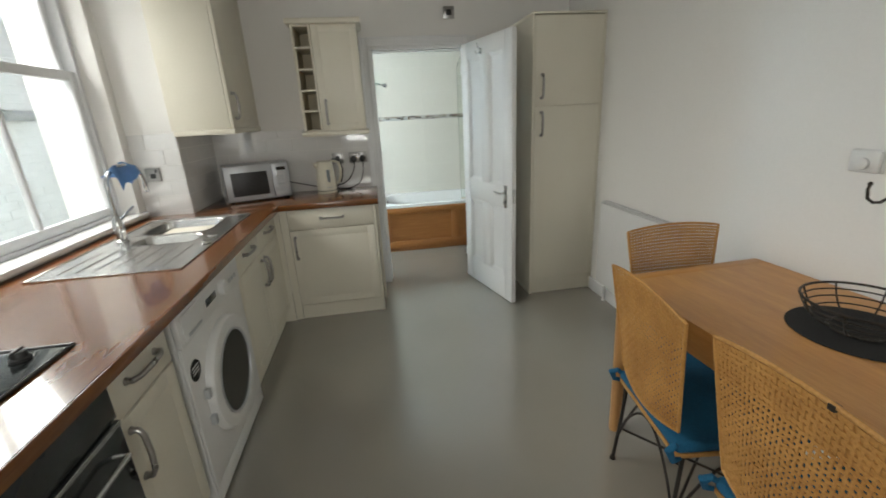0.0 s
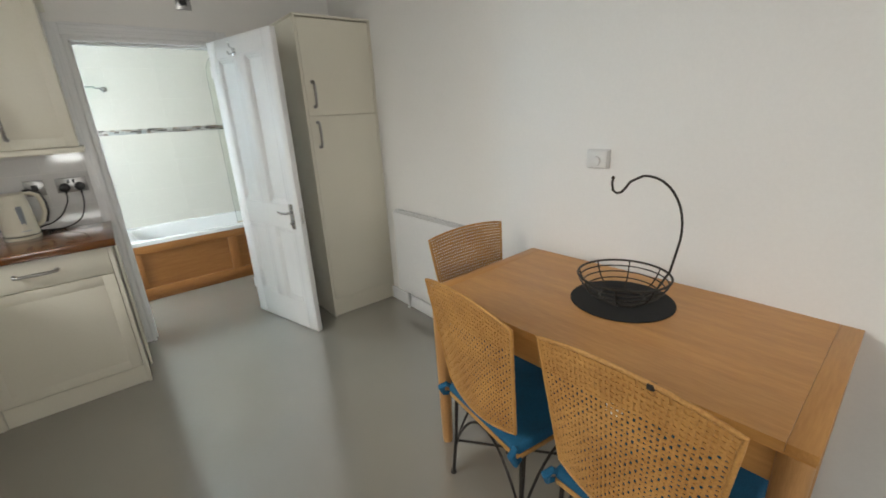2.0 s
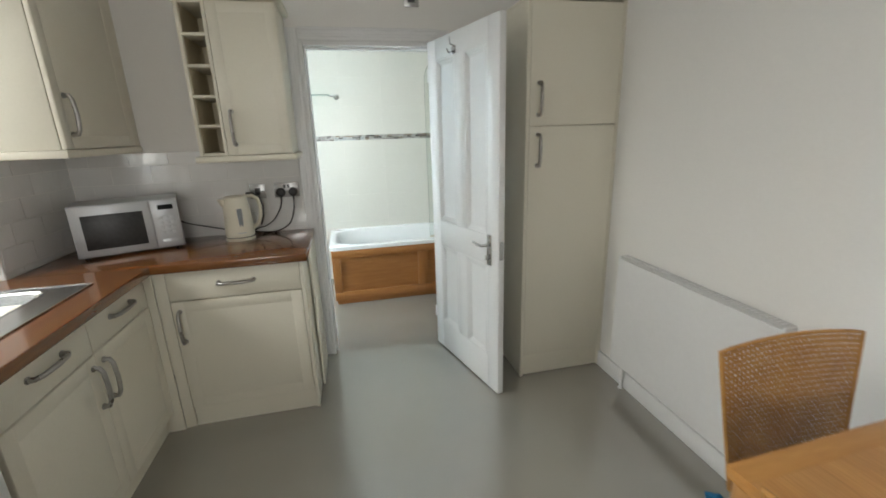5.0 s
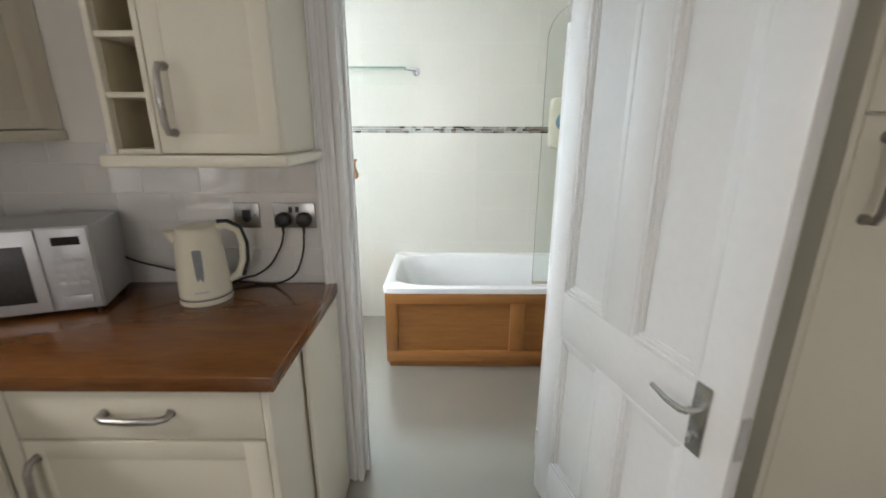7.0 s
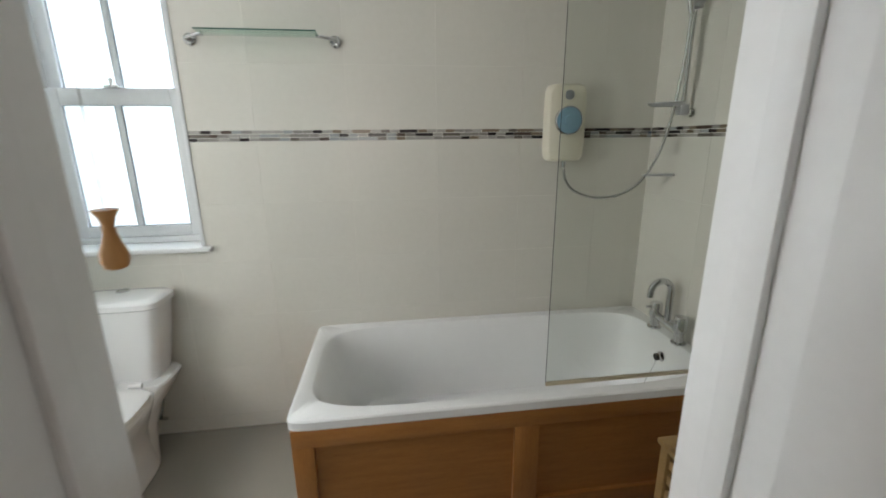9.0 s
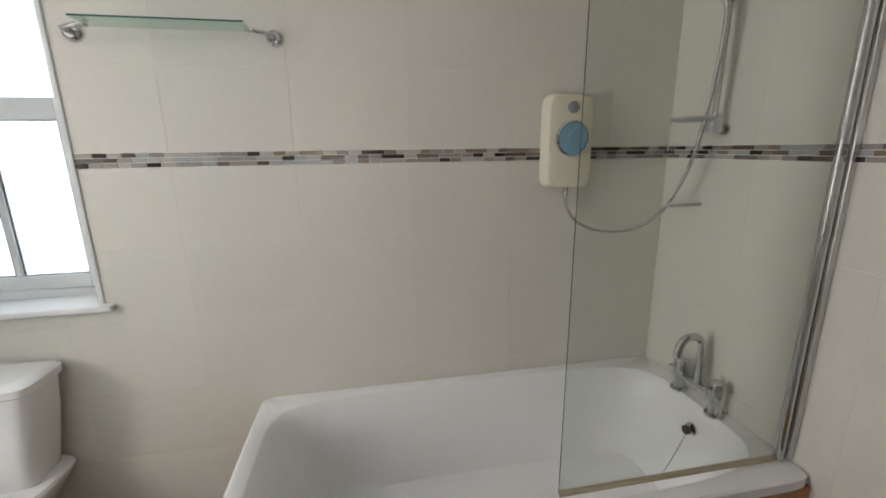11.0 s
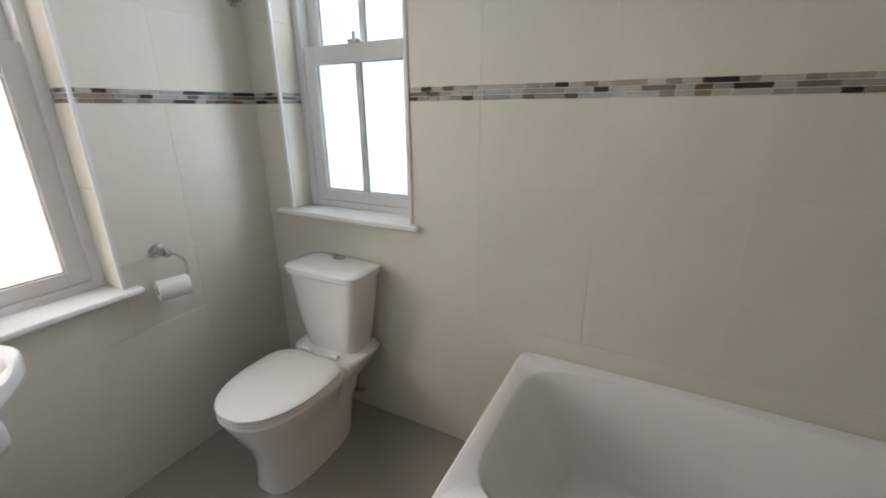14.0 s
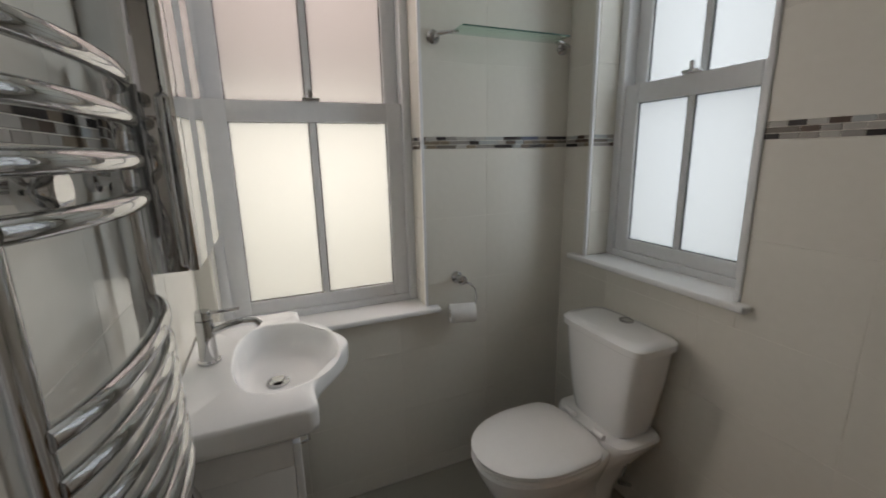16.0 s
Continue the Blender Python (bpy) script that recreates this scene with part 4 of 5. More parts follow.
def hob():
    top = thing("hob", "black glass hob with black control knobs let into the worktop", "hob", -0.71, 1.06, 0.9)
    part("glass", box(-0.245, 0.245, -0.288, 0.288, 0.0005, 0.006, 0.002), SMOKED, top)
    bm = bmesh.new()
    tube(bm, [(x, y, 0.004) for x, y in ((-0.252, -0.295), (0.252, -0.295), (0.252, 0.295), (-0.252, 0.295))], 0.006, 8, True)
    part("rim", bm, BLACK, top, "black edging")
    for k in range(4):
        bm = bmesh.new()
        lathe(bm, [(0.024, 0.006), (0.024, 0.012), (0.019, 0.016), (0.017, 0.030), (0.013, 0.032)], (0.165 - 0.105 * k, 0.235, 0), "z", 20)
        bx(bm, 0.161 - 0.105 * k, 0.169 - 0.105 * k, 0.217, 0.253, 0.028, 0.037, 0.002)
        part("knob", bm, BLACK, top, "round black control knob")
    for x, y, r in ((0.11, 0.06, 0.085), (-0.12, 0.06, 0.07), (0.11, -0.17, 0.07), (-0.12, -0.17, 0.095)):
        bm = bmesh.new()
        lathe(bm, [(r, 0.006), (r, 0.0066), (r - 0.004, 0.0066), (r - 0.004, 0.0062)], (x, y, 0), "z", 40)
        part("cooking_zone", bm, PEWTER, top)


hob()


def oven():
    top = thing("oven", "built-in black glass oven with steel trim below the hob", "oven", FRONT, 0.922, 0)
    part("body", box(-0.55, -0.004, -0.298, 0.298, 0.11, 0.858), DARK, top)
    part("plinth", box(-0.55, -0.045, -0.298, 0.298, 0.0, 0.108), CREAM, top)
    panel = part("control_panel", box(-0.003, 0.014, -0.297, 0.297, 0.745, 0.855, 0.002), SMOKED, top, "black glass control panel")
    for y in (-0.22, -0.12):
        bm = bmesh.new()
        lathe(bm, [(0.02, 0.014), (0.019, 0.034), (0.016, 0.036)], (0, y, 0.80), "x", 20)
        part("knob", bm, BLACK, panel)
    door = part("door", box(-0.003, 0.016, -0.297, 0.297, 0.15, 0.738, 0.003), SMOKED, top, "black glass oven door")
    part("trim", box(0.0165, 0.0185, -0.297, 0.297, 0.722, 0.735, 0.001), STEEL, door)
    bm = bmesh.new()
    tube(bm, [(0.016, -0.24, 0.665), (0.05, -0.24, 0.665), (0.05, 0.24, 0.665), (0.016, 0.24, 0.665)], 0.008)
    part("handle", bm, STEEL, door, "steel bar handle")
    part("vent_strip", box(-0.003, 0.01, -0.297, 0.297, 0.115, 0.145, 0.002), STEEL, top)


oven()


def washing_machine():
    top = thing("washing_machine", "white front-loading washing machine under the worktop", "washing machine", -0.317, 1.922, 0)
    h = 0.335
    part("body", box(-0.55, -0.012, -h, h, 0.015, 0.85, 0.006), PLASTIC, top)
    front = part("front", box(-0.0115, 0.0, -h, h, 0.10, 0.715, 0.004), PLASTIC, top)
    part("kick_panel", box(-0.0115, -0.002, -h, h, 0.02, 0.097, 0.003), PLASTIC, top)
    panel = part("control_panel", box(-0.0115, 0.010, -h, h, 0.72, 0.85, 0.006), PLASTIC, top)
    part("detergent_drawer", box(0.0105, 0.016, -h + 0.02, -h + 0.21, 0.735, 0.835, 0.004), PLASTIC, panel)
    part("drawer_pull", box(0.0165, 0.019, -h + 0.05, -h + 0.17, 0.745, 0.757, 0.001), SILVER, panel, "grey finger pull")
    part("display", box(0.0105, 0.0125, -0.09, 0.02, 0.77, 0.80, 0.001), SMOKED, panel, "small dark display")
    for k in range(4):
        part("button", box(0.0105, 0.014, 0.15 + 0.035 * k, 0.172 + 0.035 * k, 0.765, 0.785, 0.003), SILVER, panel)
    bm = bmesh.new()
    lathe(bm, [(0.034, 0.0105), (0.034, 0.03), (0.03, 0.034)], (0, 0.085, 0.785), "x", 28)
    part("dial", bm, PLASTIC, panel, "round white programme dial")
    y, z = 0.005, 0.42
    bm = bmesh.new()
    lathe(bm, [(0.25, 0.0005), (0.25, 0.014), (0.24, 0.03), (0.215, 0.038), (0.19, 0.034), (0.176, 0.012)], (0, y, z), "x", 48)
    door = part("porthole_door", bm, PLASTIC, top, "round white porthole door")
    bm = bmesh.new()
    lathe(bm, [(0.18, 0.026), (0.155, 0.014), (0.10, -0.008), (0.02, -0.016)], (0.004, y, z), "x", 40)
    part("porthole_glass", bm, SMOKED, door, "dark domed porthole glass")
    bm = bmesh.new()
    lathe(bm, [(0.186, 0.028), (0.186, 0.0365), (0.179, 0.0365), (0.176, 0.026)], (0, y, z), "x", 48)
    part("porthole_ring", bm, SILVER, door, "grey inner ring")
    for dz in (-0.06, 0.06):
        part("hinge", box(0.001, 0.022, y - 0.268, y - 0.246, z + dz - 0.02, z + dz + 0.02, 0.003), SILVER, door)
    bm = bmesh.new()
    lathe(bm, [(0.042, 0.0003), (0.042, 0.0012)], (0, -0.272, 0.60), "x", 32)
    sticker = part("energy_sticker", bm, SMOKED, front, "round dark sticker with pale bars")
    for k in range(3):
        part("printed_bar", box(0.0014, 0.0018, -0.299, -0.245, 0.588 + 0.013 * k, 0.593 + 0.013 * k), PLASTIC, sticker)
    for a in (-0.28, 0.28):
        bm = bmesh.new()
        lathe(bm, [(0.022, 0), (0.022, 0.016)], (-0.05, a, 0), "z", 16)
        part("foot", bm, BLACK, top)


washing_machine()


def microwave():
    top = thing("microwave", "silver microwave with a dark window turned into the worktop corner", "microwave", -0.465, 3.50, 0.9, 20)
    w, d, h = 0.228, 0.24, 0.272
    part("body", box(-w, w, 0.012, d, 0.012, h, 0.006), SILVER, top)
    front = part("front", box(-w, w, -0.004, 0.0115, 0.012, h, 0.005), SILVER, top)
    door = part("door", box(-w + 0.004, 0.10, -0.012, -0.0045, 0.016, h - 0.004, 0.004), SILVER, top)
    part("window", box(-w + 0.045, 0.068, -0.0135, -0.0122, 0.05, h - 0.05, 0.0005), BLACK, door, "dark door window")
    panel = part("control_panel", box(0.106, w - 0.004, -0.012, -0.0045, 0.016, h - 0.004, 0.004), SILVER, front)
    part("display", box(0.135, w - 0.025, -0.0135, -0.0122, h - 0.055, h - 0.03), SMOKED, panel, "dark display")
    for r in range(4):
        for c in range(3):
            part("button", box(0.128 + 0.027 * c, 0.149 + 0.027 * c, -0.0135, -0.0122, 0.085 + 0.027 * r, 0.103 + 0.027 * r, 0.0005), SILVER, panel)
    part("door_button", box(0.13, w - 0.024, -0.015, -0.0122, 0.03, 0.06, 0.002), SILVER, panel)
    for x, y in ((-w + 0.03, 0.03), (w - 0.03, 0.03), (-w + 0.03, d - 0.03), (w - 0.03, d - 0.03)):
        bm = bmesh.new()
        lathe(bm, [(0.012, 0), (0.014, 0.0118)], (x, y, 0), "z", 12)
        part("foot", bm, BLACK, top)


microwave()


def kettle():
    top = thing("kettle", "cream plastic jug kettle with a level gauge", "kettle", 0.012, 3.668, 0.9, 22)
    bm = bmesh.new()
    lathe(bm, [(0.078, 0), (0.080, 0.004), (0.080, 0.016), (0.074, 0.02)], n=36)
    part("base", bm, CREAMY, top)
    bm = bmesh.new()
    lathe(bm, [(0.072, 0.021), (0.078, 0.026), (0.078, 0.05), (0.074, 0.12), (0.068, 0.19), (0.063, 0.225), (0.060, 0.238)], n=36)
    part("jug", bm, CREAMY, top)
    bm = bmesh.new()
    lathe(bm, [(0.0605, 0.2385), (0.058, 0.247), (0.04, 0.252)], n=36)
    part("lid", bm, CREAMY, top)
    bm = bmesh.new()
    loft(bm, [oval(-0.052, 0, 0.185, 0.012, 0.016, 2, 20), oval(-0.062, 0, 0.21, 0.02, 0.02, 2, 20), oval(-0.07, 0, 0.238, 0.024, 0.022, 2, 20)])
    part("spout", bm, CREAMY, top)
    bm = bmesh.new()
    loft(bm, [[(x + 0.012 * math.cos(a) * nx, 0.014 * math.sin(a), z + 0.012 * math.cos(a) * nz) for a in [2 * math.pi * k / 14 for k in range(14)]] for x, z, nx, nz in ((0.045, 0.243, 0, 1), (0.085, 0.245, 0.3, 0.95), (0.118, 0.225, 0.8, 0.6), (0.128, 0.18, 1, 0), (0.124, 0.12, 1, 0), (0.105, 0.075, 0.8, -0.6), (0.07, 0.055, 0.3, -0.95))])
    handle = part("handle", bm, CREAMY, top)
    bm = bmesh.new()
    tube(bm, [(0.06, -0.004, 0.2575), (0.09, -0.004, 0.2575), (0.126, -0.004, 0.234), (0.1405, -0.004, 0.18), (0.1365, -0.004, 0.12), (0.118, -0.004, 0.068)], 0.007, 10)
    part("handle_grip", bm, BLACK, handle, "dark rubber grip strip")
    part("level_gauge", box(-0.012, 0.014, -0.0755, -0.066, 0.075, 0.185, 0.005), GREYPIPE, top, "dark water level gauge")
    part("printed_mark", box(-0.02, 0.02, -0.0785, -0.074, 0.045, 0.05), SILVER, top)
    bm = bmesh.new()
    tube(bm, oval(0, 0, 0.0195, 0.0795, 0.0795, 2, 40), 0.0015, 6, True)
    part("base_line", bm, BLACK, top)


kettle()


def wall_plate(name, label, category, x, y, z, w, h, face, holes, group=""):
    """A steel wall plate; face is the outward direction: -1 for y walls, 'x' plates look along x."""
    top = thing(name, label, category, x, y, z, 0, group)
    part("plate", box(-w / 2, w / 2, -0.009, 0, -h / 2, h / 2, 0.002), PLATE, top)
    for kind, cx, cz, sx, sz in holes:
        if kind == "rocker":
            part("rocker_switch", box(cx - sx / 2, cx + sx / 2, -0.013, -0.0085, cz - sz / 2, cz + sz / 2, 0.0015), BLACK, top, "black rocker switch")
        elif kind == "plug":
            bm = bmesh.new()
            lathe(bm, [(0.0255, -0.0095), (0.0265, -0.013), (0.0265, -0.03), (0.023, -0.038), (0.014, -0.042), (0.004, -0.043)], (cx, 0, cz), "y", 28)
            tube(bm, [(cx, -0.03, cz - 0.024), (cx, -0.03, cz - 0.05)], [0.006, 0.004])
            part("plug", bm, BLACK, top, "black three-pin plug")
        elif kind == "insert":
            part("insert", box(cx - sx / 2, cx + sx / 2, -0.0105, -0.0085, cz - sz / 2, cz + sz / 2, 0.001), BLACK, top)
        elif kind == "screw":
            bm = bmesh.new()
            lathe(bm, [(0.004, -0.0085), (0.0035, -0.0105)], (cx, 0, cz), "y", 12)
            part("screw", bm, CHROME, top)
    return top


W = 3.8175
wall_plate("wall_socket", "polished steel double socket with two black plugs", "socket", 0.278, W, 1.152, 0.147, 0.088, -1, [("plug", -0.036, -0.012, 0, 0), ("plug", 0.036, -0.012, 0, 0), ("rocker", -0.012, 0.022, 0.012, 0.02), ("rocker", 0.012, 0.022, 0.012, 0.02)])
wall_plate("wall_switch", "brushed steel switched outlet with a black insert", "switch", 0.111, W, 1.152, 0.088, 0.088, -1, [("insert", 0, 0.002, 0.03, 0.036), ("rocker", 0, -0.012, 0.018, 0.02), ("screw", -0.03, 0, 0, 0), ("screw", 0.03, 0, 0, 0)])
wall_plate("wall_switch", "brushed steel wall plate with a dark centre above the doorway", "switch", 1.103, 3.82, 2.221, 0.088, 0.088, -1, [("insert", 0, 0, 0.042, 0.042), ("screw", -0.03, 0, 0, 0), ("screw", 0.03, 0, 0, 0)])
wall_plate("wall_socket", "polished steel socket on the boxed-out wall", "socket", -1.025, 3.1975, 1.175, 0.088, 0.088, -1, [("insert", 0, -0.008, 0.034, 0.03), ("rocker", 0.022, 0.024, 0.012, 0.02)])


def cable(label, points):
    top = thing("cable", label, "cable", *points[0])
    p0 = Vector(points[0])
    pts = [Vector(p) for p in points]
    fine = []
    for i in range(len(pts) - 1):
        a, b, c, d = pts[max(i - 1, 0)], pts[i], pts[i + 1], pts[min(i + 2, len(pts) - 1)]
        for k in range(6):
            t = k / 6
            fine.append(0.5 * ((2 * b) + (c - a) * t + (2 * a - 5 * b + 4 * c - d) * t * t + (3 * b - a - 3 * c + d) * t ** 3) - p0)
    fine.append(pts[-1] - p0)
    bm = bmesh.new()
    tube(bm, fine, 0.0038, 8)
    part("flex", bm, BLACK, top)


cable("black kettle flex looping down to the worktop", [(0.242, 3.782, 1.09), (0.232, 3.778, 1.05), (0.192, 3.77, 0.985), (0.14, 3.77, 0.947), (0.105, 3.76, 0.94), (0.06, 3.745, 0.925)])
cable("black flex looping from the plug behind the kettle", [(0.314, 3.782, 1.09), (0.308, 3.778, 1.03), (0.275, 3.775, 0.95), (0.20, 3.79, 0.906), (0.10, 3.80, 0.905), (-0.05, 3.80, 0.925), (-0.19, 3.79, 0.962), (-0.30, 3.785, 0.994), (-0.36, 3.78, 1.035), (-0.40, 3.78, 1.085), (-0.43, 3.76, 1.09)])


def radiator():
    top = thing("radiator", "white panel radiator with a top grille fixed below the plain wall", "radiator", 2.083, 2.56, 0)
    L = 0.45
    bm = box(-0.03, -0.016, -L, L, 0.15, 0.772, 0.005, 3)
    part("front_panel", bm, GLOSS, top)
    part("back_panel", box(0.012, 0.024, -L + 0.01, L - 0.01, 0.16, 0.762, 0.004), GLOSS, top)
    grille = part("top_grille", box(-0.018, 0.026, -L, L, 0.766, 0.786, 0.003), GRILLE, top, "pale grey slotted top grille")
    for k in range(44):
        y = -L + 0.02 + k * (2 * L - 0.04) / 43
        part("slat", box(-0.012, 0.02, y - 0.003, y + 0.003, 0.7855, 0.7885), GLOSS, grille)
    for s in (-1, 1):
        part("end_cap", box(-0.028, 0.026, s * L - 0.006, s * L + 0.006, 0.155, 0.783, 0.003), GLOSS, top)
    for s in (-1, 1):
        bm = bmesh.new()
        tube(bm, [(0.0, s * (L - 0.07), 0.0), (0.0, s * (L - 0.07), 0.15)], 0.0075)
        lathe(bm, [(0.012, 0.0), (0.012, 0.006)], (0, s * (L - 0.07), 0.0), "z", 16)
        part("pipe", bm, GLOSS, top)
    bm = bmesh.new()
    lathe(bm, [(0.013, 0.06), (0.016, 0.07), (0.016, 0.115), (0.012, 0.125)], (0.0, L - 0.07, 0), "z", 20)
    part("valve", bm, PLASTIC, top)
    for s in (-1, 1):
        part("bracket", box(0.0245, 0.0445, s * 0.3 - 0.015, s * 0.3 + 0.015, 0.3, 0.6), STEEL, top)


radiator()


def thermostat():
    top = thing("thermostat", "white square wall thermostat with a round dial", "thermostat", 2.115, 1.388, 1.232)
    part("back_box", box(-0.012, 0.0, -0.05, 0.05, -0.04, 0.04, 0.003), PLASTIC, top)
    part("cover", box(-0.026, -0.0125, -0.048, 0.048, -0.038, 0.038, 0.006, 3), PLASTIC, top)
    bm = bmesh.new()
    lathe(bm, [(0.021, -0.0265), (0.0205, -0.036), (0.017, -0.038)], (0, 0.0, -0.008), "x", 28)
    part("dial", bm, PLASTIC, top)


thermostat()


# ---- dining corner ----
def table():
    top = thing("dining_table", "beech dining table pushed against the wall", "table", 1.752, 1.083, 0, 2.2)
    a, b = 0.352, 0.615
    slab_top = part("tabletop", box(-a + 0.002, a - 0.002, -b + 0.002, b - 0.002, 0.738, 0.744), BEECH, top)
    n = 8
    for k in range(n):
        w = 2 * a / n
        part("stave", box(-a + k * w, -a + (k + 1) * w, -b + 0.055, b - 0.055, 0.7445, 0.768), BEECH, slab_top)
    for s in (-1, 1):
        lo, hi = sorted((s * b, s * (b - 0.0545)))
        part("end_board", box(-a, a, lo, hi, 0.7445, 0.768, 0.0015), WOODEN_END, slab_top)
    for s in (-1, 1):
        part("apron", box(s * (a - 0.038) - 0.011, s * (a - 0.038) + 0.011, -b + 0.055, b - 0.055, 0.635, 0.7375, 0.002), BEECH, top)
        part("apron", box(-a + 0.055, a - 0.055, s * (b - 0.04) - 0.011, s * (b - 0.04) + 0.011, 0.635, 0.7375, 0.002), BEECH, top)
    for x in (-1, 1):
        for y in (-1, 1):
            bm = bmesh.new()
            lathe(bm, [(0.021, 0.0), (0.023, 0.01), (0.027, 0.3), (0.033, 0.6), (0.034, 0.7375)], (x * (a - 0.034), y * (b - 0.036), 0), "z", 24)
            part("leg", bm, BEECH_UP, top)


WOODEN_END = surface("beech_end", (0.45, 0.205, 0.052), (0.58, 0.295, 0.088), 0.38, 3, 20, 0.02, stretch=(0.9, 9, 9), vary=0.03)
table()


def chair():
    top = thing("dining_chair", "woven rattan chair with black iron legs and a blue cushion", "chair", 1.49, 0.757, 0, -2, "chairs round the table")
    bm = box(-0.25, 0.215, -0.205, 0.205, 0.415, 0.452, 0.017, 4)
    for v in bm.verts:
        v.co.x += 0.03 * (v.co.y / 0.205) ** 2 if v.co.x < 0 else 0.0
        v.co.z += 0.012 * (1 - (v.co.y / 0.21) ** 2) * (1 - (v.co.x / 0.25) ** 2) if v.co.z > 0.43 else 0.0
    part("cushion", bm, BLUE, top, "bright blue seat cushion")
    for s in (-1, 1):
        bm = bmesh.new()
        tube(bm, [(-0.20, s * 0.185, 0.43), (-0.232, s * 0.20, 0.452), (-0.25, s * 0.208, 0.44), (-0.236, s * 0.212, 0.405), (-0.205, s * 0.20, 0.40)], [0.006, 0.011, 0.014, 0.010, 0.006], 8)
        part("cushion_tie", bm, BLUE, top, "knotted blue cushion tie")
    part("seat", box(-0.22, 0.21, -0.20, 0.20, 0.395, 0.4145, 0.006), RATTAN, top)

    def spot(u, v):
        """A place on the bowed, leaning back: u across (-1..1), v up (0..1)."""
        width = 0.186 + 0.045 * v
        top_edge = 0.912 - 0.022 * u * u
        z = 0.462 + (top_edge - 0.462) * v + 0.03 * (1 - v) * u * u
        return Vector((-0.215 - 0.055 * v - (0.02 - 0.018 * v) * (1 - u * u), u * width, z))

    def strip(bm, pts, half, across, lift):
        rings = []
        for i, p in enumerate(pts):
            o = Vector((lift * (1 if i % 2 else -1), 0, 0))
            q = p + o
            t = Vector((0.0011, 0, 0))
            rings.append([q - across * half - t, q + across * half - t, q + across * half + t, q - across * half + t])
        loft(bm, rings)

    bm = bmesh.new()
    cols, rows = 33, 28
    for i in range(cols):
        u = -0.97 + 1.94 * i / (cols - 1)
        strip(bm, [spot(u, 0.02 + 0.96 * j / 14) for j in range(15)], 0.0034, Vector((0, 1, 0)), 0.0008)
    for j in range(rows):
        v = 0.03 + 0.94 * j / (rows - 1)
        strip(bm, [spot(-0.97 + 1.94 * i / 26, v) for i in range(27)], 0.0042, Vector((0, 0, 1)), 0.0022 * (1 if j % 2 else -1))
    tagged(part("cane_weave", bm, RATTAN, top), kind="stuff")
    bm = bmesh.new()
    edge = [spot(-1, j / 12) for j in range(13)] + [spot(-1 + 2 * i / 16, 1) for i in range(1, 17)] + [spot(1, 1 - j / 12) for j in range(1, 13)] + [spot(1 - 2 * i / 16, 0) for i in range(1, 16)]
    tube(bm, edge, 0.0058, 10, True)
    part("back_frame", bm, RATTAN, top)
    for x, y, sx, sy in ((-0.19, -0.19, -1, -1), (-0.19, 0.19, -1, 1), (0.19, -0.19, 1, -1), (0.19, 0.19, 1, 1)):
        bm = bmesh.new()
        tube(bm, [(x, y, 0.395), (x + sx * 0.01, y + sy * 0.006, 0.2), (x + sx * 0.025, y + sy * 0.016, 0.006)], 0.007, 10)
        lathe(bm, [(0.013, 0), (0.011, 0.012)], (x + sx * 0.025, y + sy * 0.016, 0), "z", 12)
        part("leg", bm, IRON, top)
    for x0, y0, x1, y1 in ((-0.2, -0.2, -0.2, 0.2), (0.2, -0.2, 0.2, 0.2), (-0.2, -0.2, 0.2, -0.2), (-0.2, 0.2, 0.2, 0.2)):
        bm = bmesh.new()
        pts = []
        for k in range(17):
            f = k / 16
            pts.append((x0 + (x1 - x0) * f, y0 + (y1 - y0) * f, 0.14 + 0.235 * math.sin(math.pi * f) ** 0.8))
        tube(bm, pts, 0.005, 8)
        part("brace", bm, IRON, top)
    bm = bmesh.new()
    tube(bm, [(-0.2, -0.2, 0.16), (0.2, 0.2, 0.16)], 0.005, 8), tube(bm, [(-0.2, 0.2, 0.165), (0.2, -0.2, 0.165)], 0.005, 8)
    part("cross_stretcher", bm, IRON, top)
    return top


first = chair()
tagged(copy_thing(first, pose(1.498, 1.258, 0, 0, 0, -7.5)), "woven rattan chair with a blue cushion tucked under the table side")
tagged(copy_thing(first, pose(1.775, 1.615, 0, 0, 0, -92)), "woven rattan chair standing at the table end before the radiator")
part("back_button", box(-0.279, -0.262, -0.073, -0.057, 0.898, 0.913, 0.003), IRON, first, "small dark fixing in the top edge")


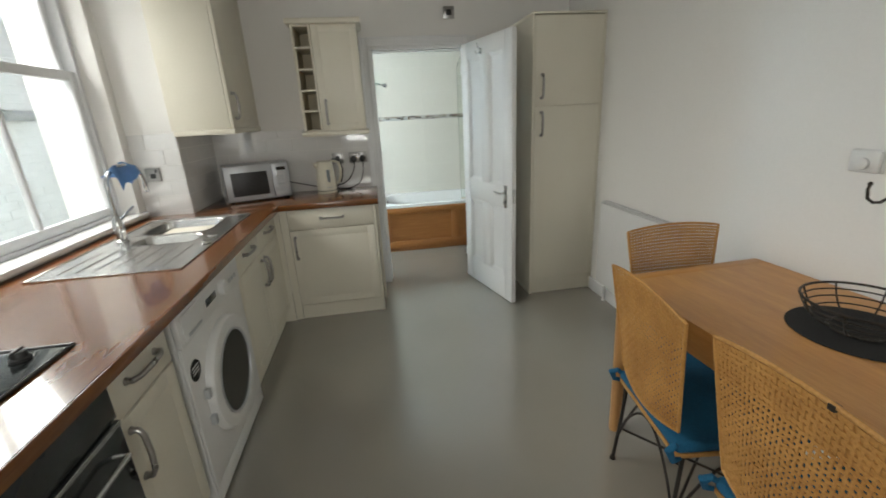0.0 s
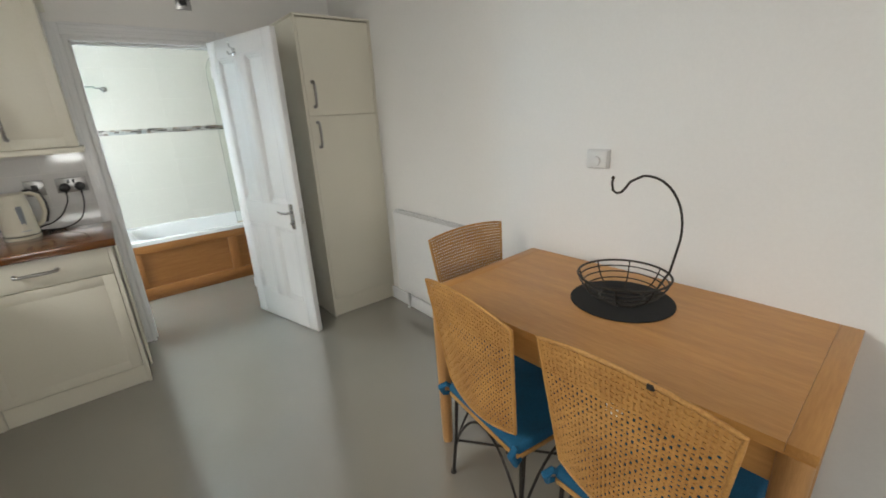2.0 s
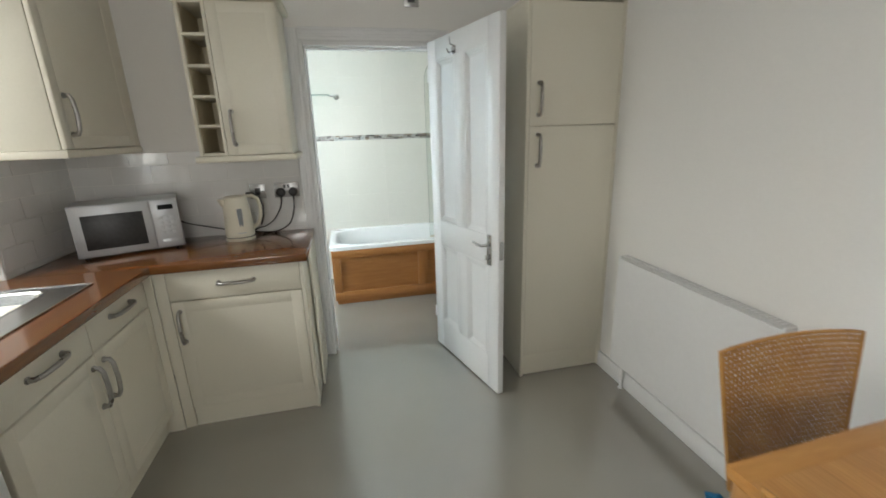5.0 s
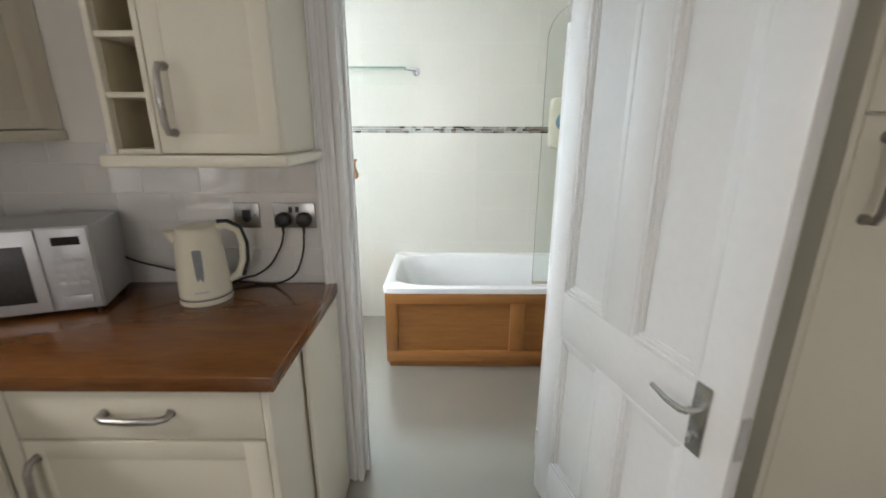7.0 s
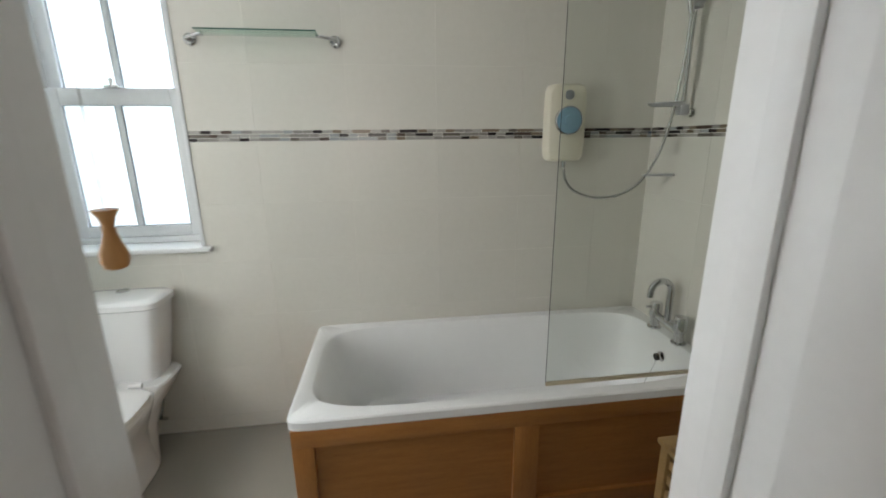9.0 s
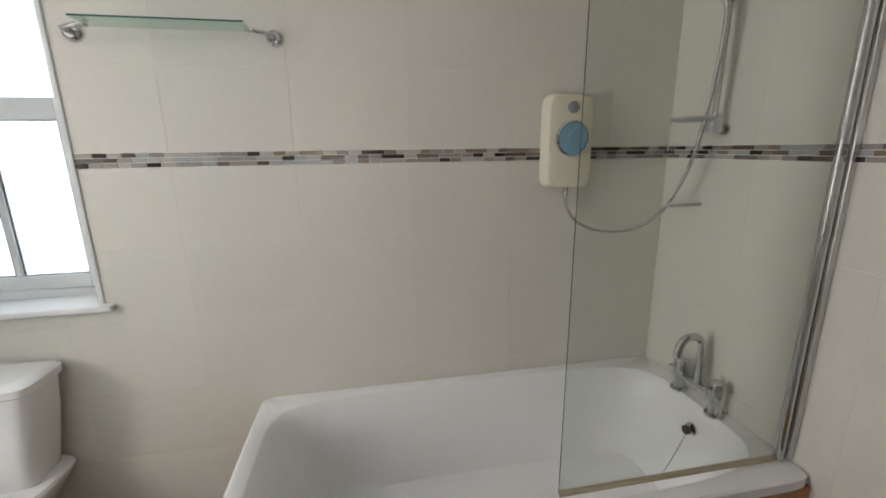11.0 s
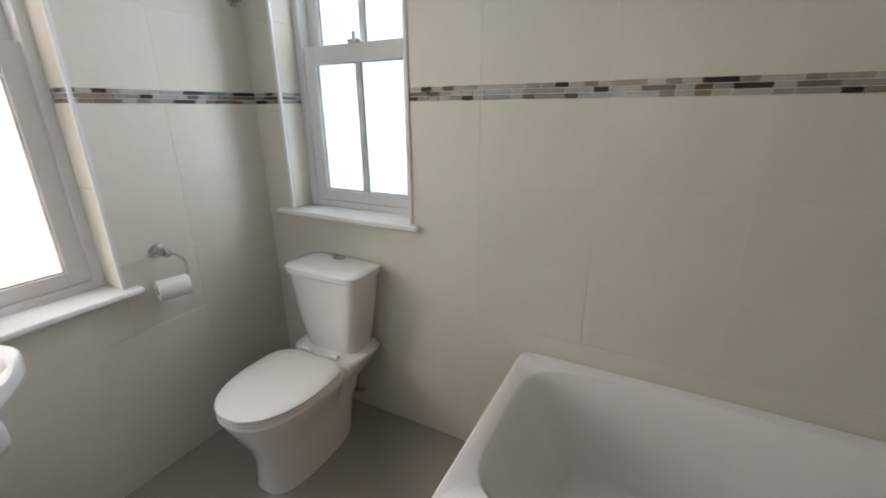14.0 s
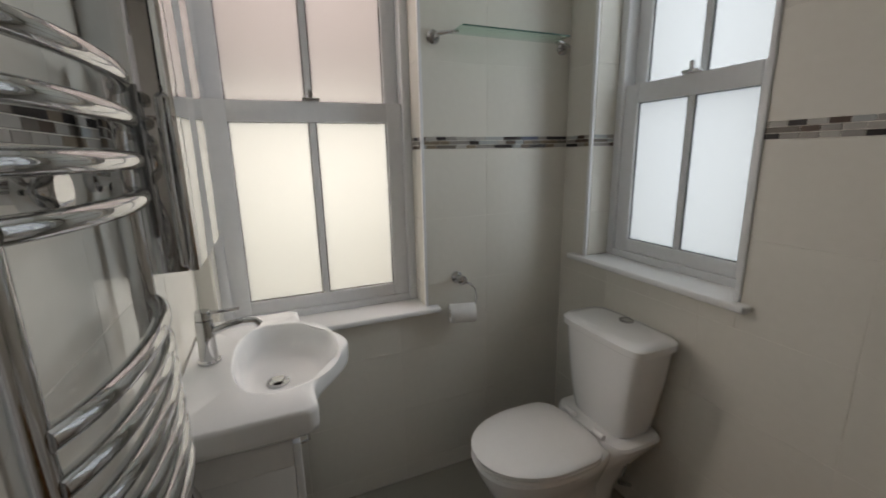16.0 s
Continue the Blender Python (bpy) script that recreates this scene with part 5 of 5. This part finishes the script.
def fruit_basket():
    mat = thing("place_mat", "round black felt mat lying on the table", "mat", 1.815, 1.085, 0.7685)
    bm = bmesh.new()
    lathe(bm, [(0.176, 0.0), (0.178, 0.0015), (0.176, 0.004), (0.1, 0.0045)], n=56)
    part("felt", bm, FELT, mat)
    top = thing("fruit_basket", "empty black wire fruit basket with a banana hook", "fruit basket", 1.815, 1.085, 0.774, -42)
    for r, z in ((0.155, 0.095), (0.148, 0.075), (0.138, 0.055), (0.122, 0.036), (0.075, 0.006)):
        bm = bmesh.new()
        tube(bm, oval(0, 0, z, r, r, 2, 48), 0.0042 if r > 0.15 or r < 0.08 else 0.0026, 8, True)
        part("ring", bm, IRON, top)
    for k in range(8):
        c, s = math.cos(2 * math.pi * k / 8 + 0.3), math.sin(2 * math.pi * k / 8 + 0.3)
        bm = bmesh.new()
        tube(bm, [(c * r, s * r, z) for r, z in ((0.155, 0.095), (0.148, 0.075), (0.138, 0.055), (0.122, 0.036), (0.10, 0.018), (0.075, 0.006))], 0.0026, 8)
        part("rib", bm, IRON, top)
    bm = bmesh.new()
    pts = [(0.075, 0, 0.006), (0.12, 0, 0.03), (0.16, 0, 0.10)]
    pts += [(0.036 + 0.147 * math.cos(radians(a)), 0, 0.245 + 0.2 * math.sin(radians(a))) for a in range(-18, 96, 9)]
    pts += [(-0.004, 0, 0.428), (-0.02, 0, 0.405), (-0.032, 0, 0.393), (-0.047, 0, 0.391), (-0.060, 0, 0.402), (-0.064, 0, 0.426), (-0.062, 0, 0.439)]
    tube(bm, pts, 0.0042, 10)
    lathe(bm, [(0.003, -0.006), (0.0068, 0.0), (0.003, 0.006)], (-0.062, 0, 0.443), "z", 12)
    part("banana_hook", bm, IRON, top)


fruit_basket()

# ---- bathroom, fittings ----


def glass_shelf(label, x, y, z, rz):
    top = thing("glass_shelf", label, "shelf", x, y, z, rz, "glass shelves")
    part("shelf", box(-0.225, 0.225, -0.125, -0.018, 0.0, 0.006, 0.002), SHELFGLASS, top, "greenish glass shelf")
    part("front_edge", box(-0.224, 0.224, -0.1262, -0.1252, 0.0006, 0.0054), GLASSEDGE, top, "dark green polished glass edge")
    for s in (-1, 1):
        bm = bmesh.new()
        lathe(bm, [(0.024, 0), (0.024, -0.008), (0.017, -0.014)], (s * 0.285, 0, -0.012), "y", 24)
        tube(bm, [(s * 0.285, -0.012, -0.012), (s * 0.285, -0.045, -0.012), (s * 0.262, -0.055, -0.008), (s * 0.232, -0.06, -0.004)], [0.009, 0.008, 0.007, 0.006])
        bx(bm, *sorted((s * 0.215, s * 0.24)), -0.075, -0.045, -0.009, -0.0005, 0.002)
        part("bracket", bm, CHROME, top, "round chrome bracket")


glass_shelf("greenish glass shelf on chrome brackets above the mosaic border", 0.325, 5.418, 1.822, 0)
glass_shelf("greenish glass shelf on chrome brackets beside the window", -0.822, 5.088, 1.815, 90)


def shower_unit():
    top = thing("electric_shower", "cream electric shower box with a round blue dial", "shower", 1.628, 5.418, 1.478)
    bm = bmesh.new()
    loft(bm, [[(x, y, z) for x, _, z in [(p[0], 0, p[1]) for p in oval(0, 0, 0, a, b, 7, 48)]] for y, a, b in ((0, 0.094, 0.172), (-0.036, 0.094, 0.172), (-0.058, 0.084, 0.163), (-0.064, 0.068, 0.148))])
    part("case", bm, CREAMY, top)
    bm = bmesh.new()
    lathe(bm, [(0.064, -0.062), (0.064, -0.077), (0.059, -0.08), (0.056, -0.075)], (0, 0, 0.012), "y", 36)
    part("dial_ring", bm, CHROME, top, "chrome dial ring")
    bm = bmesh.new()
    lathe(bm, [(0.057, -0.063), (0.056, -0.077), (0.036, -0.08), (0.026, -0.08), (0.024, -0.088), (0.018, -0.089)], (0, 0, 0.012), "y", 36)
    part("dial", bm, PALEBLUE, top, "pale blue temperature dial")
    bm = bmesh.new()
    lathe(bm, [(0.021, -0.062), (0.020, -0.071), (0.017, -0.073)], (0, 0, 0.122), "y", 24)
    part("start_button", bm, GREYPIPE, top, "dark grey start button")
    bm = bmesh.new()
    lathe(bm, [(0.01, -0.2), (0.01, -0.17)], (0.0, -0.04, 0), "z", 16)
    part("outlet", bm, CHROME, top)

    rail = thing("shower_rail", "chrome riser rail with soap dish and handset", "shower rail", 2.086, 5.15, 1.2)
    bm = bmesh.new()
    tube(bm, [(-0.05, 0, 0.30), (-0.05, 0, 1.05)], 0.0095, 14)
    part("riser", bm, CHROME, rail)
    for z in (0.31, 1.03):
        bm = bmesh.new()
        tube(bm, [(0, 0, z), (-0.05, 0, z)], 0.011)
        lathe(bm, [(0.019, 0.0), (0.019, -0.008)], (0, 0, z), "x", 20)
        part("bracket", bm, CHROME, rail)
    bm = bmesh.new()
    loft(bm, [oval(-0.105, 0.03, z, a, b, 3, 32) for z, a, b in ((0.338, 0.05, 0.05), (0.345, 0.062, 0.06), (0.352, 0.064, 0.062), (0.348, 0.055, 0.053))])
    bx(bm, -0.07, -0.03, -0.018, 0.018, 0.30, 0.345, 0.006)
    part("soap_dish", bm, SILVER, rail, "grey soap dish on the rail")
    bm = box(-0.075, -0.028, -0.024, 0.024, 0.70, 0.76, 0.008)
    tube(bm, [(-0.07, -0.01, 0.74), (-0.10, -0.02, 0.76)], 0.014)
    part("slider", bm, SILVER, rail, "grey slider clamp")
    bm = bmesh.new()
    tube(bm, [(-0.085, -0.03, 0.67), (-0.10, -0.022, 0.76), (-0.12, -0.01, 0.86), (-0.15, 0.0, 0.92)], [0.010, 0.012, 0.013, 0.016], 14)
    lathe(bm, [(0.02, 0.915), (0.045, 0.92), (0.048, 0.94), (0.03, 0.95)], (-0.165, 0.0, 0), "z", 28)
    part("handset", bm, CHROME, rail, "chrome shower handset")
    bm = bmesh.new()
    bx(bm, -0.13, 0.0, 0.06, 0.075, 0.042, 0.054, 0.003)
    tube(bm, [(-0.13 + 0.02 * math.cos(radians(a)), 0.067 + 0.02 * math.sin(radians(a)), 0.048) for a in range(0, 360, 30)], 0.004, 8, True)
    part("hose_ring", bm, SILVER, rail, "grey hose retaining ring")

    hose = thing("shower_hose", "silver flexible shower hose looping from the box to the handset", "shower hose", 1.632, 5.378, 1.27)
    pts = [Vector(p) for p in ((1.632, 5.378, 1.27), (1.64, 5.372, 1.22), (1.68, 5.36, 1.17), (1.76, 5.33, 1.14), (1.86, 5.29, 1.15), (1.94, 5.25, 1.21), (1.985, 5.21, 1.32), (1.998, 5.17, 1.45), (2.0, 5.14, 1.60), (2.003, 5.125, 1.75), (2.001, 5.12, 1.868))]
    fine = []
    for i in range(len(pts) - 1):
        a, b, c, d = pts[max(i - 1, 0)], pts[i], pts[i + 1], pts[min(i + 2, len(pts) - 1)]
        for k in range(8):
            t = k / 8
            fine.append(0.5 * ((2 * b) + (c - a) * t + (2 * a - 5 * b + 4 * c - d) * t * t + (3 * b - a - 3 * c + d) * t ** 3) - pts[0])
    fine.append(pts[-1] - pts[0])
    bm = bmesh.new()
    tube(bm, fine, [0.0072 if k % 2 else 0.0064 for k in range(len(fine))], 10)
    part("flex", bm, CHROME, hose)


shower_unit()


def bath_tap():
    top = thing("bath_tap", "chrome two-handle bath filler with a swan-neck spout", "tap", 2.035, 5.065, 0.535)
    for y in (-0.074, 0.074):
        bm = bmesh.new()
        lathe(bm, [(0.027, 0), (0.027, 0.006), (0.018, 0.010), (0.018, 0.045), (0.024, 0.05), (0.024, 0.105), (0.021, 0.109)], (0, y, 0), "z", 24)
        part("valve", bm, CHROME, top)
        bm = bmesh.new()
        tube(bm, [(0, y, 0.09), (-0.045, y, 0.094)], 0.005)
        part("lever", bm, CHROME, top)
    bm = bmesh.new()
    tube(bm, [(0, -0.074, 0.055), (0, 0.074, 0.055)], 0.014, 14)
    part("bridge", bm, CHROME, top)
    bm = bmesh.new()
    tube(bm, [(0, 0, 0.06), (0, 0, 0.18)] + [(-0.043 + 0.043 * math.cos(radians(a)), 0, 0.185 + 0.043 * math.sin(radians(a))) for a in range(10, 171, 20)] + [(-0.086, 0, 0.165)], 0.0125, 14)
    part("spout", bm, CHROME, top)
    top.scale = (1.15, 1.15, 1.15)
    chain = thing("plug_chain", "thin plug chain hanging from the overflow", "chain", 1.975, 5.02, 0.44)
    bm = bmesh.new()
    tube(bm, [(0, 0, 0), (-0.02, 0.004, -0.06), (-0.05, 0.01, -0.14), (-0.085, 0.015, -0.21)], 0.0016, 6)
    part("links", bm, CHROME, chain)


bath_tap()


def paper_holder():
    top = thing("toilet_roll_holder", "chrome ring holder fixed to the tiles", "toilet roll holder", -0.822, 4.885, 0.895)
    bm = bmesh.new()
    lathe(bm, [(0.024, 0), (0.024, 0.008), (0.012, 0.014), (0.010, 0.04), (0.019, 0.05), (0.019, 0.06), (0.006, 0.068)], (0, 0, 0), "x", 24)
    part("rose", bm, CHROME, top)
    bm = bmesh.new()
    tube(bm, [(0.045, 0.0, -0.01), (0.05, 0.035, -0.018), (0.055, 0.058, -0.045), (0.058, 0.062, -0.08), (0.06, 0.052, -0.118), (0.06, 0.02, -0.126), (0.06, -0.06, -0.126)], 0.0045, 10)
    part("ring", bm, CHROME, top)
    roll = thing("toilet_roll", "white toilet roll hanging on the chrome holder", "toilet roll", -0.762, 4.882, 0.758, -15)
    bm = bmesh.new()
    lathe(bm, [(0.018, -0.052), (0.038, -0.052), (0.039, -0.05), (0.039, 0.05), (0.038, 0.052), (0.018, 0.052), (0.018, -0.052)], (0, 0, 0), "y", 32)
    part("paper", bm, PAPER, roll)
    bm = bmesh.new()
    lathe(bm, [(0.0175, -0.0525), (0.0175, 0.0525), (0.0155, 0.0525), (0.0155, -0.0525)], (0, 0, 0), "y", 24)
    part("core", bm, surface("card_core", (0.30, 0.22, 0.14), (0.38, 0.29, 0.19), 0.9), roll)


paper_holder()


def light_pull():
    top = thing("light_pull", "turned wooden light pull on a white cord", "light pull", 0.447, 4.04, 1.253)
    bm = bmesh.new()
    lathe(bm, [(0.007, 0.0), (0.013, 0.003), (0.0165, 0.012), (0.016, 0.022), (0.011, 0.035), (0.0075, 0.048), (0.0072, 0.058), (0.010, 0.068), (0.0145, 0.0755), (0.0148, 0.078), (0.006, 0.0775)], n=28)
    part("acorn", bm, WOOD, top)
    bm = bmesh.new()
    tube(bm, [(0, 0, 0.077), (0, 0, 0.6), (0, 0, HEAD - 1.253 - 0.012)], 0.0009, 8)
    part("cord", bm, PLASTIC, top)
    bm = bmesh.new()
    lathe(bm, [(0.02, HEAD - 1.253 - 0.03), (0.036, HEAD - 1.253 - 0.02), (0.038, HEAD - 1.253 - 0.0005)], n=28)
    part("switch_rose", bm, PLASTIC, top)


light_pull()


def stool():
    top = thing("bathroom_stool", "pale wooden slatted stool standing beside the bath panel", "stool", 1.862, 4.40, 0)
    a, b = 0.212, 0.14
    e = 0.052
    for x0, x1, y0, y1 in ((-a, a, b - e, b), (-a, a, -b, -b + e), (-a, -a + e, -b + e, b - e), (a - e, a, -b + e, b - e)):
        part("top_rail", box(x0, x1, y0, y1, 0.432, 0.452, 0.004), STOOLWOOD, top)
    for y in (-0.045, 0.0, 0.045):
        part("top_bar", box(-a + e, a - e, y - 0.009, y + 0.009, 0.434, 0.4515, 0.002), STOOLWOOD, top)
    for k in range(13):
        x = -a + e + 0.008 + k * (2 * a - 2 * e - 0.016) / 12
        part("slat", box(x - 0.0055, x + 0.0055, -b + e, b - e, 0.435, 0.4505, 0.002), STOOLWOOD, top)
    for x in (-1, 1):
        for y in (-1, 1):
            part("leg", box(x * (a - 0.027) - 0.017, x * (a - 0.027) + 0.017, y * (b - 0.025) - 0.017, y * (b - 0.025) + 0.017, 0.0, 0.4315, 0.004), STOOLWOOD, top)
        for k in range(5):
            part("side_slat", box(x * (a - 0.027) - 0.006, x * (a - 0.027) + 0.006, -b + 0.0425, b - 0.0425, 0.12 + 0.06 * k, 0.155 + 0.06 * k, 0.002), STOOLWOOD, top)
    for y in (-1, 1):
        for z in (0.14, 0.385):
            part("side_rail", box(-a + 0.0445, a - 0.0445, y * (b - 0.025) - 0.008, y * (b - 0.025) + 0.008, z, z + 0.04, 0.002), STOOLWOOD, top)


stool()

# ---- outdoors, beyond the kitchen window ----
setting("ground", box(-60, -1.42, -60, 60, -0.35, -0.15), YARD, "grey concrete yard outside the window", "ground")
yard_wall = setting("yard_wall", box(-3.0, -2.72, -3, 7.5, -0.15, 3.4), BRICK, "tall white painted brick wall across the yard", "wall")
pipe = thing("waste_pipe", "grey waste pipe running along the yard wall", "pipe", -2.64, 4.6, 1.63)
bm = bmesh.new()
tube(bm, [(0, -2.2, 0.0), (0, 0.1, 0.0), (0, 0.9, 0.0)], 0.045, 16)
part("pipe_run", bm, GREYPIPE, pipe)
for y in (-0.9, -0.2):
    bm = bmesh.new()
    lathe(bm, [(0.054, y - 0.02), (0.054, y + 0.02)], (0, 0, 0), "y", 24)
    bx(bm, -0.08, -0.04, y - 0.015, y + 0.015, -0.02, 0.02)
    part("clip", bm, GREYPIPE, pipe)

# ---- tiles ----
B0 = 1.411
tiling("tile", wall_bath_north, "y", 5.4195, -1, (-0.822, 2.086, 0.0, B0), [WIN_B], 0.393, 0.267, 0.247, B0 - 6 * 0.267, TILE, 0.0007, thick=0.0009)
tiling("tile", wall_bath_north, "y", 5.4195, -1, (-0.822, 2.086, B0 + 0.047, HEAD), [WIN_B], 0.393, 0.267, 0.247, B0 + 0.047, TILE, 0.0007, thick=0.0009)
tiling("tile", wall_bath_west, "x", -0.8235, 1, (3.954, 5.418, 0.0, B0), [WIN_S], 0.393, 0.267, 5.418 - 4 * 0.393, B0 - 6 * 0.267, TILE, 0.0007, thick=0.0009)
tiling("tile", wall_bath_west, "x", -0.8235, 1, (3.954, 5.418, B0 + 0.047, HEAD), [WIN_S], 0.393, 0.267, 5.418 - 4 * 0.393, B0 + 0.047, TILE, 0.0007, thick=0.0009)
tiling("tile", wall_bath_east, "x", 2.0875, -1, (3.954, 5.418, 0.0, B0), [], 0.393, 0.267, 5.418 - 4 * 0.393, B0 - 6 * 0.267, TILE, 0.0007, thick=0.0009)
tiling("tile", wall_bath_east, "x", 2.0875, -1, (3.954, 5.418, B0 + 0.047, HEAD), [], 0.393, 0.267, 5.418 - 4 * 0.393, B0 + 0.047, TILE, 0.0007, thick=0.0009)
OPEN = (DOOR[0] - 0.074, DOOR[1] + 0.074, 0, DOOR[3] + 0.074)
tiling("tile", tile_back, "y", 3.9525, 1, (-0.822, 2.086, 0.0, B0), [OPEN], 0.393, 0.267, -0.822, B0 - 6 * 0.267, TILE, 0.0007, thick=0.0009)
tiling("tile", tile_back, "y", 3.9525, 1, (-0.822, 2.086, B0 + 0.047, HEAD), [OPEN], 0.393, 0.267, -0.822, B0 + 0.047, TILE, 0.0007, thick=0.0009)
# reveals of the two frosted windows
for w, out in ((-0.67, 1), (-0.035, -1)):
    tiling("tile", wall_bath_north, "x", w, out, (5.43, 5.535, 0.96, B0), [], 0.393, 0.267, 5.43, B0 - 6 * 0.267, TILE, 0.001, thick=0.004)
    tiling("tile", wall_bath_north, "x", w, out, (5.43, 5.535, B0 + 0.047, 2.31), [], 0.393, 0.267, 5.43, B0 + 0.047, TILE, 0.001, thick=0.004)
for w, out in ((4.75, -1), (4.0, 1)):
    tiling("tile", wall_bath_west, "y", w, out, (-0.935, -0.83, 0.79, B0), [], 0.393, 0.267, -0.935, B0 - 6 * 0.267, TILE, 0.001, thick=0.004)
    tiling("tile", wall_bath_west, "y", w, out, (-0.935, -0.83, B0 + 0.047, 2.31), [], 0.393, 0.267, -0.935, B0 + 0.047, TILE, 0.001, thick=0.004)

# glass and stone mosaic border, three rows of odd lengths
MOSAIC = bpy.data.materials.new("mosaic_piece")
MOSAIC.use_nodes = True
nodes, links = MOSAIC.node_tree.nodes, MOSAIC.node_tree.links
info, pick = nodes.new("ShaderNodeObjectInfo"), nodes.new("ShaderNodeValToRGB")
pick.color_ramp.interpolation = "CONSTANT"
SHADES = ((0.0, (0.42, 0.40, 0.37)), (0.2, (0.30, 0.28, 0.26)), (0.36, (0.16, 0.14, 0.12)), (0.5, (0.035, 0.03, 0.03)), (0.64, (0.24, 0.19, 0.14)), (0.76, (0.11, 0.08, 0.065)), (0.86, (0.36, 0.38, 0.38)), (0.975, (0.09, 0.11, 0.16)))
for k, (at, colour) in enumerate(SHADES):
    stop = pick.color_ramp.elements[k] if k < 2 else pick.color_ramp.elements.new(at)
    stop.position, stop.color = at, (*colour, 1)
cloud, blend = nodes.new("ShaderNodeTexNoise"), nodes.new("ShaderNodeHueSaturation")
cloud.inputs["Scale"].default_value = 70
span = nodes.new("ShaderNodeMapRange")
span.inputs["To Min"].default_value, span.inputs["To Max"].default_value = 0.75, 1.25
links.new(cloud.outputs["Fac"], span.inputs["Value"]), links.new(span.outputs[0], blend.inputs["Value"])
links.new(info.outputs["Random"], pick.inputs[0]), links.new(pick.outputs[0], blend.inputs["Color"])
links.new(blend.outputs[0], nodes["Principled BSDF"].inputs["Base Color"])
nodes["Principled BSDF"].inputs["Roughness"].default_value = 0.12


def mosaic(parent, axis, w, out, u0, u1, holes=()):
    for row in range(3):
        u = u0 - random.choice((0, 0.014, 0.028))
        while u < u1:
            n = random.choice((0.042, 0.042, 0.042, 0.084))
            a, b = max(u, u0), min(u + n, u1)
            if b - a > 0.008 and not any(h0 < b and a < h1 for h0, h1 in holes):
                ob = new("mosaic_tile", tile_mesh("mosaic_tile", [(0.0009, round(b - a, 3) - 0.0009, 0.0009, 0.0147)], axis, 0.0022, out, MOSAIC, 0.0006))
                z = B0 + 0.0003 + row * 0.0156
                ob.location = (a, w, z) if axis == "y" else (w, a, z)
                ob.parent = parent
            u += n


mosaic(wall_bath_north, "y", 5.4195, -1, -0.822, -0.672), mosaic(wall_bath_north, "y", 5.4195, -1, -0.033, 2.086)
mosaic(wall_bath_west, "x", -0.8235, 1, 4.752, 5.418)
mosaic(wall_bath_east, "x", 2.0875, -1, 3.954, 5.418)
mosaic(tile_back, "y", 3.9525, 1, -0.822, DOOR[0] - 0.08), mosaic(tile_back, "y", 3.9525, 1, DOOR[1] + 0.08, 2.086)
mosaic(wall_bath_north, "x", -0.67, 1, 5.43, 5.535), mosaic(wall_bath_north, "x", -0.035, -1, 5.43, 5.535)
mosaic(wall_bath_west, "y", 4.75, -1, -0.935, -0.83)

# white brick-bond tiles behind the worktop
tiling("tile", wall_north, "y", 3.82, -1, (-0.84, 0.375, 0.9, 1.40), [], 0.2, 0.1, -0.74, 0.93, METRO, 0.0022, thick=0.002, shift=0.5)
tiling("tile", wall_pier, "x", -0.84, 1, (3.194, 3.814, 0.9, 1.43), [], 0.2, 0.1, 3.214, 0.93, METRO, 0.0022, thick=0.002, shift=0.5)
tiling("tile", wall_pier, "y", 3.2, -1, (-1.13, -0.834, 0.9, 1.43), [], 0.2, 0.1, -1.034, 0.93, METRO, 0.0022, thick=0.002, shift=0.5)

# painted bricks of the yard wall, the stretch seen through the window
for row in range(22):
    for col in range(15):
        z, y = 0.55 + row * 0.075, 3.0 + col * 0.225 + (0.1125 if row % 2 else 0.0)
        ob = new("brick", tile_mesh("brick", [(0.0, 0.219, 0.0, 0.069)], "x", 0.005, 1, BRICK, 0.003))
        ob.location = (-2.72, y, z)
        ob.parent = yard_wall
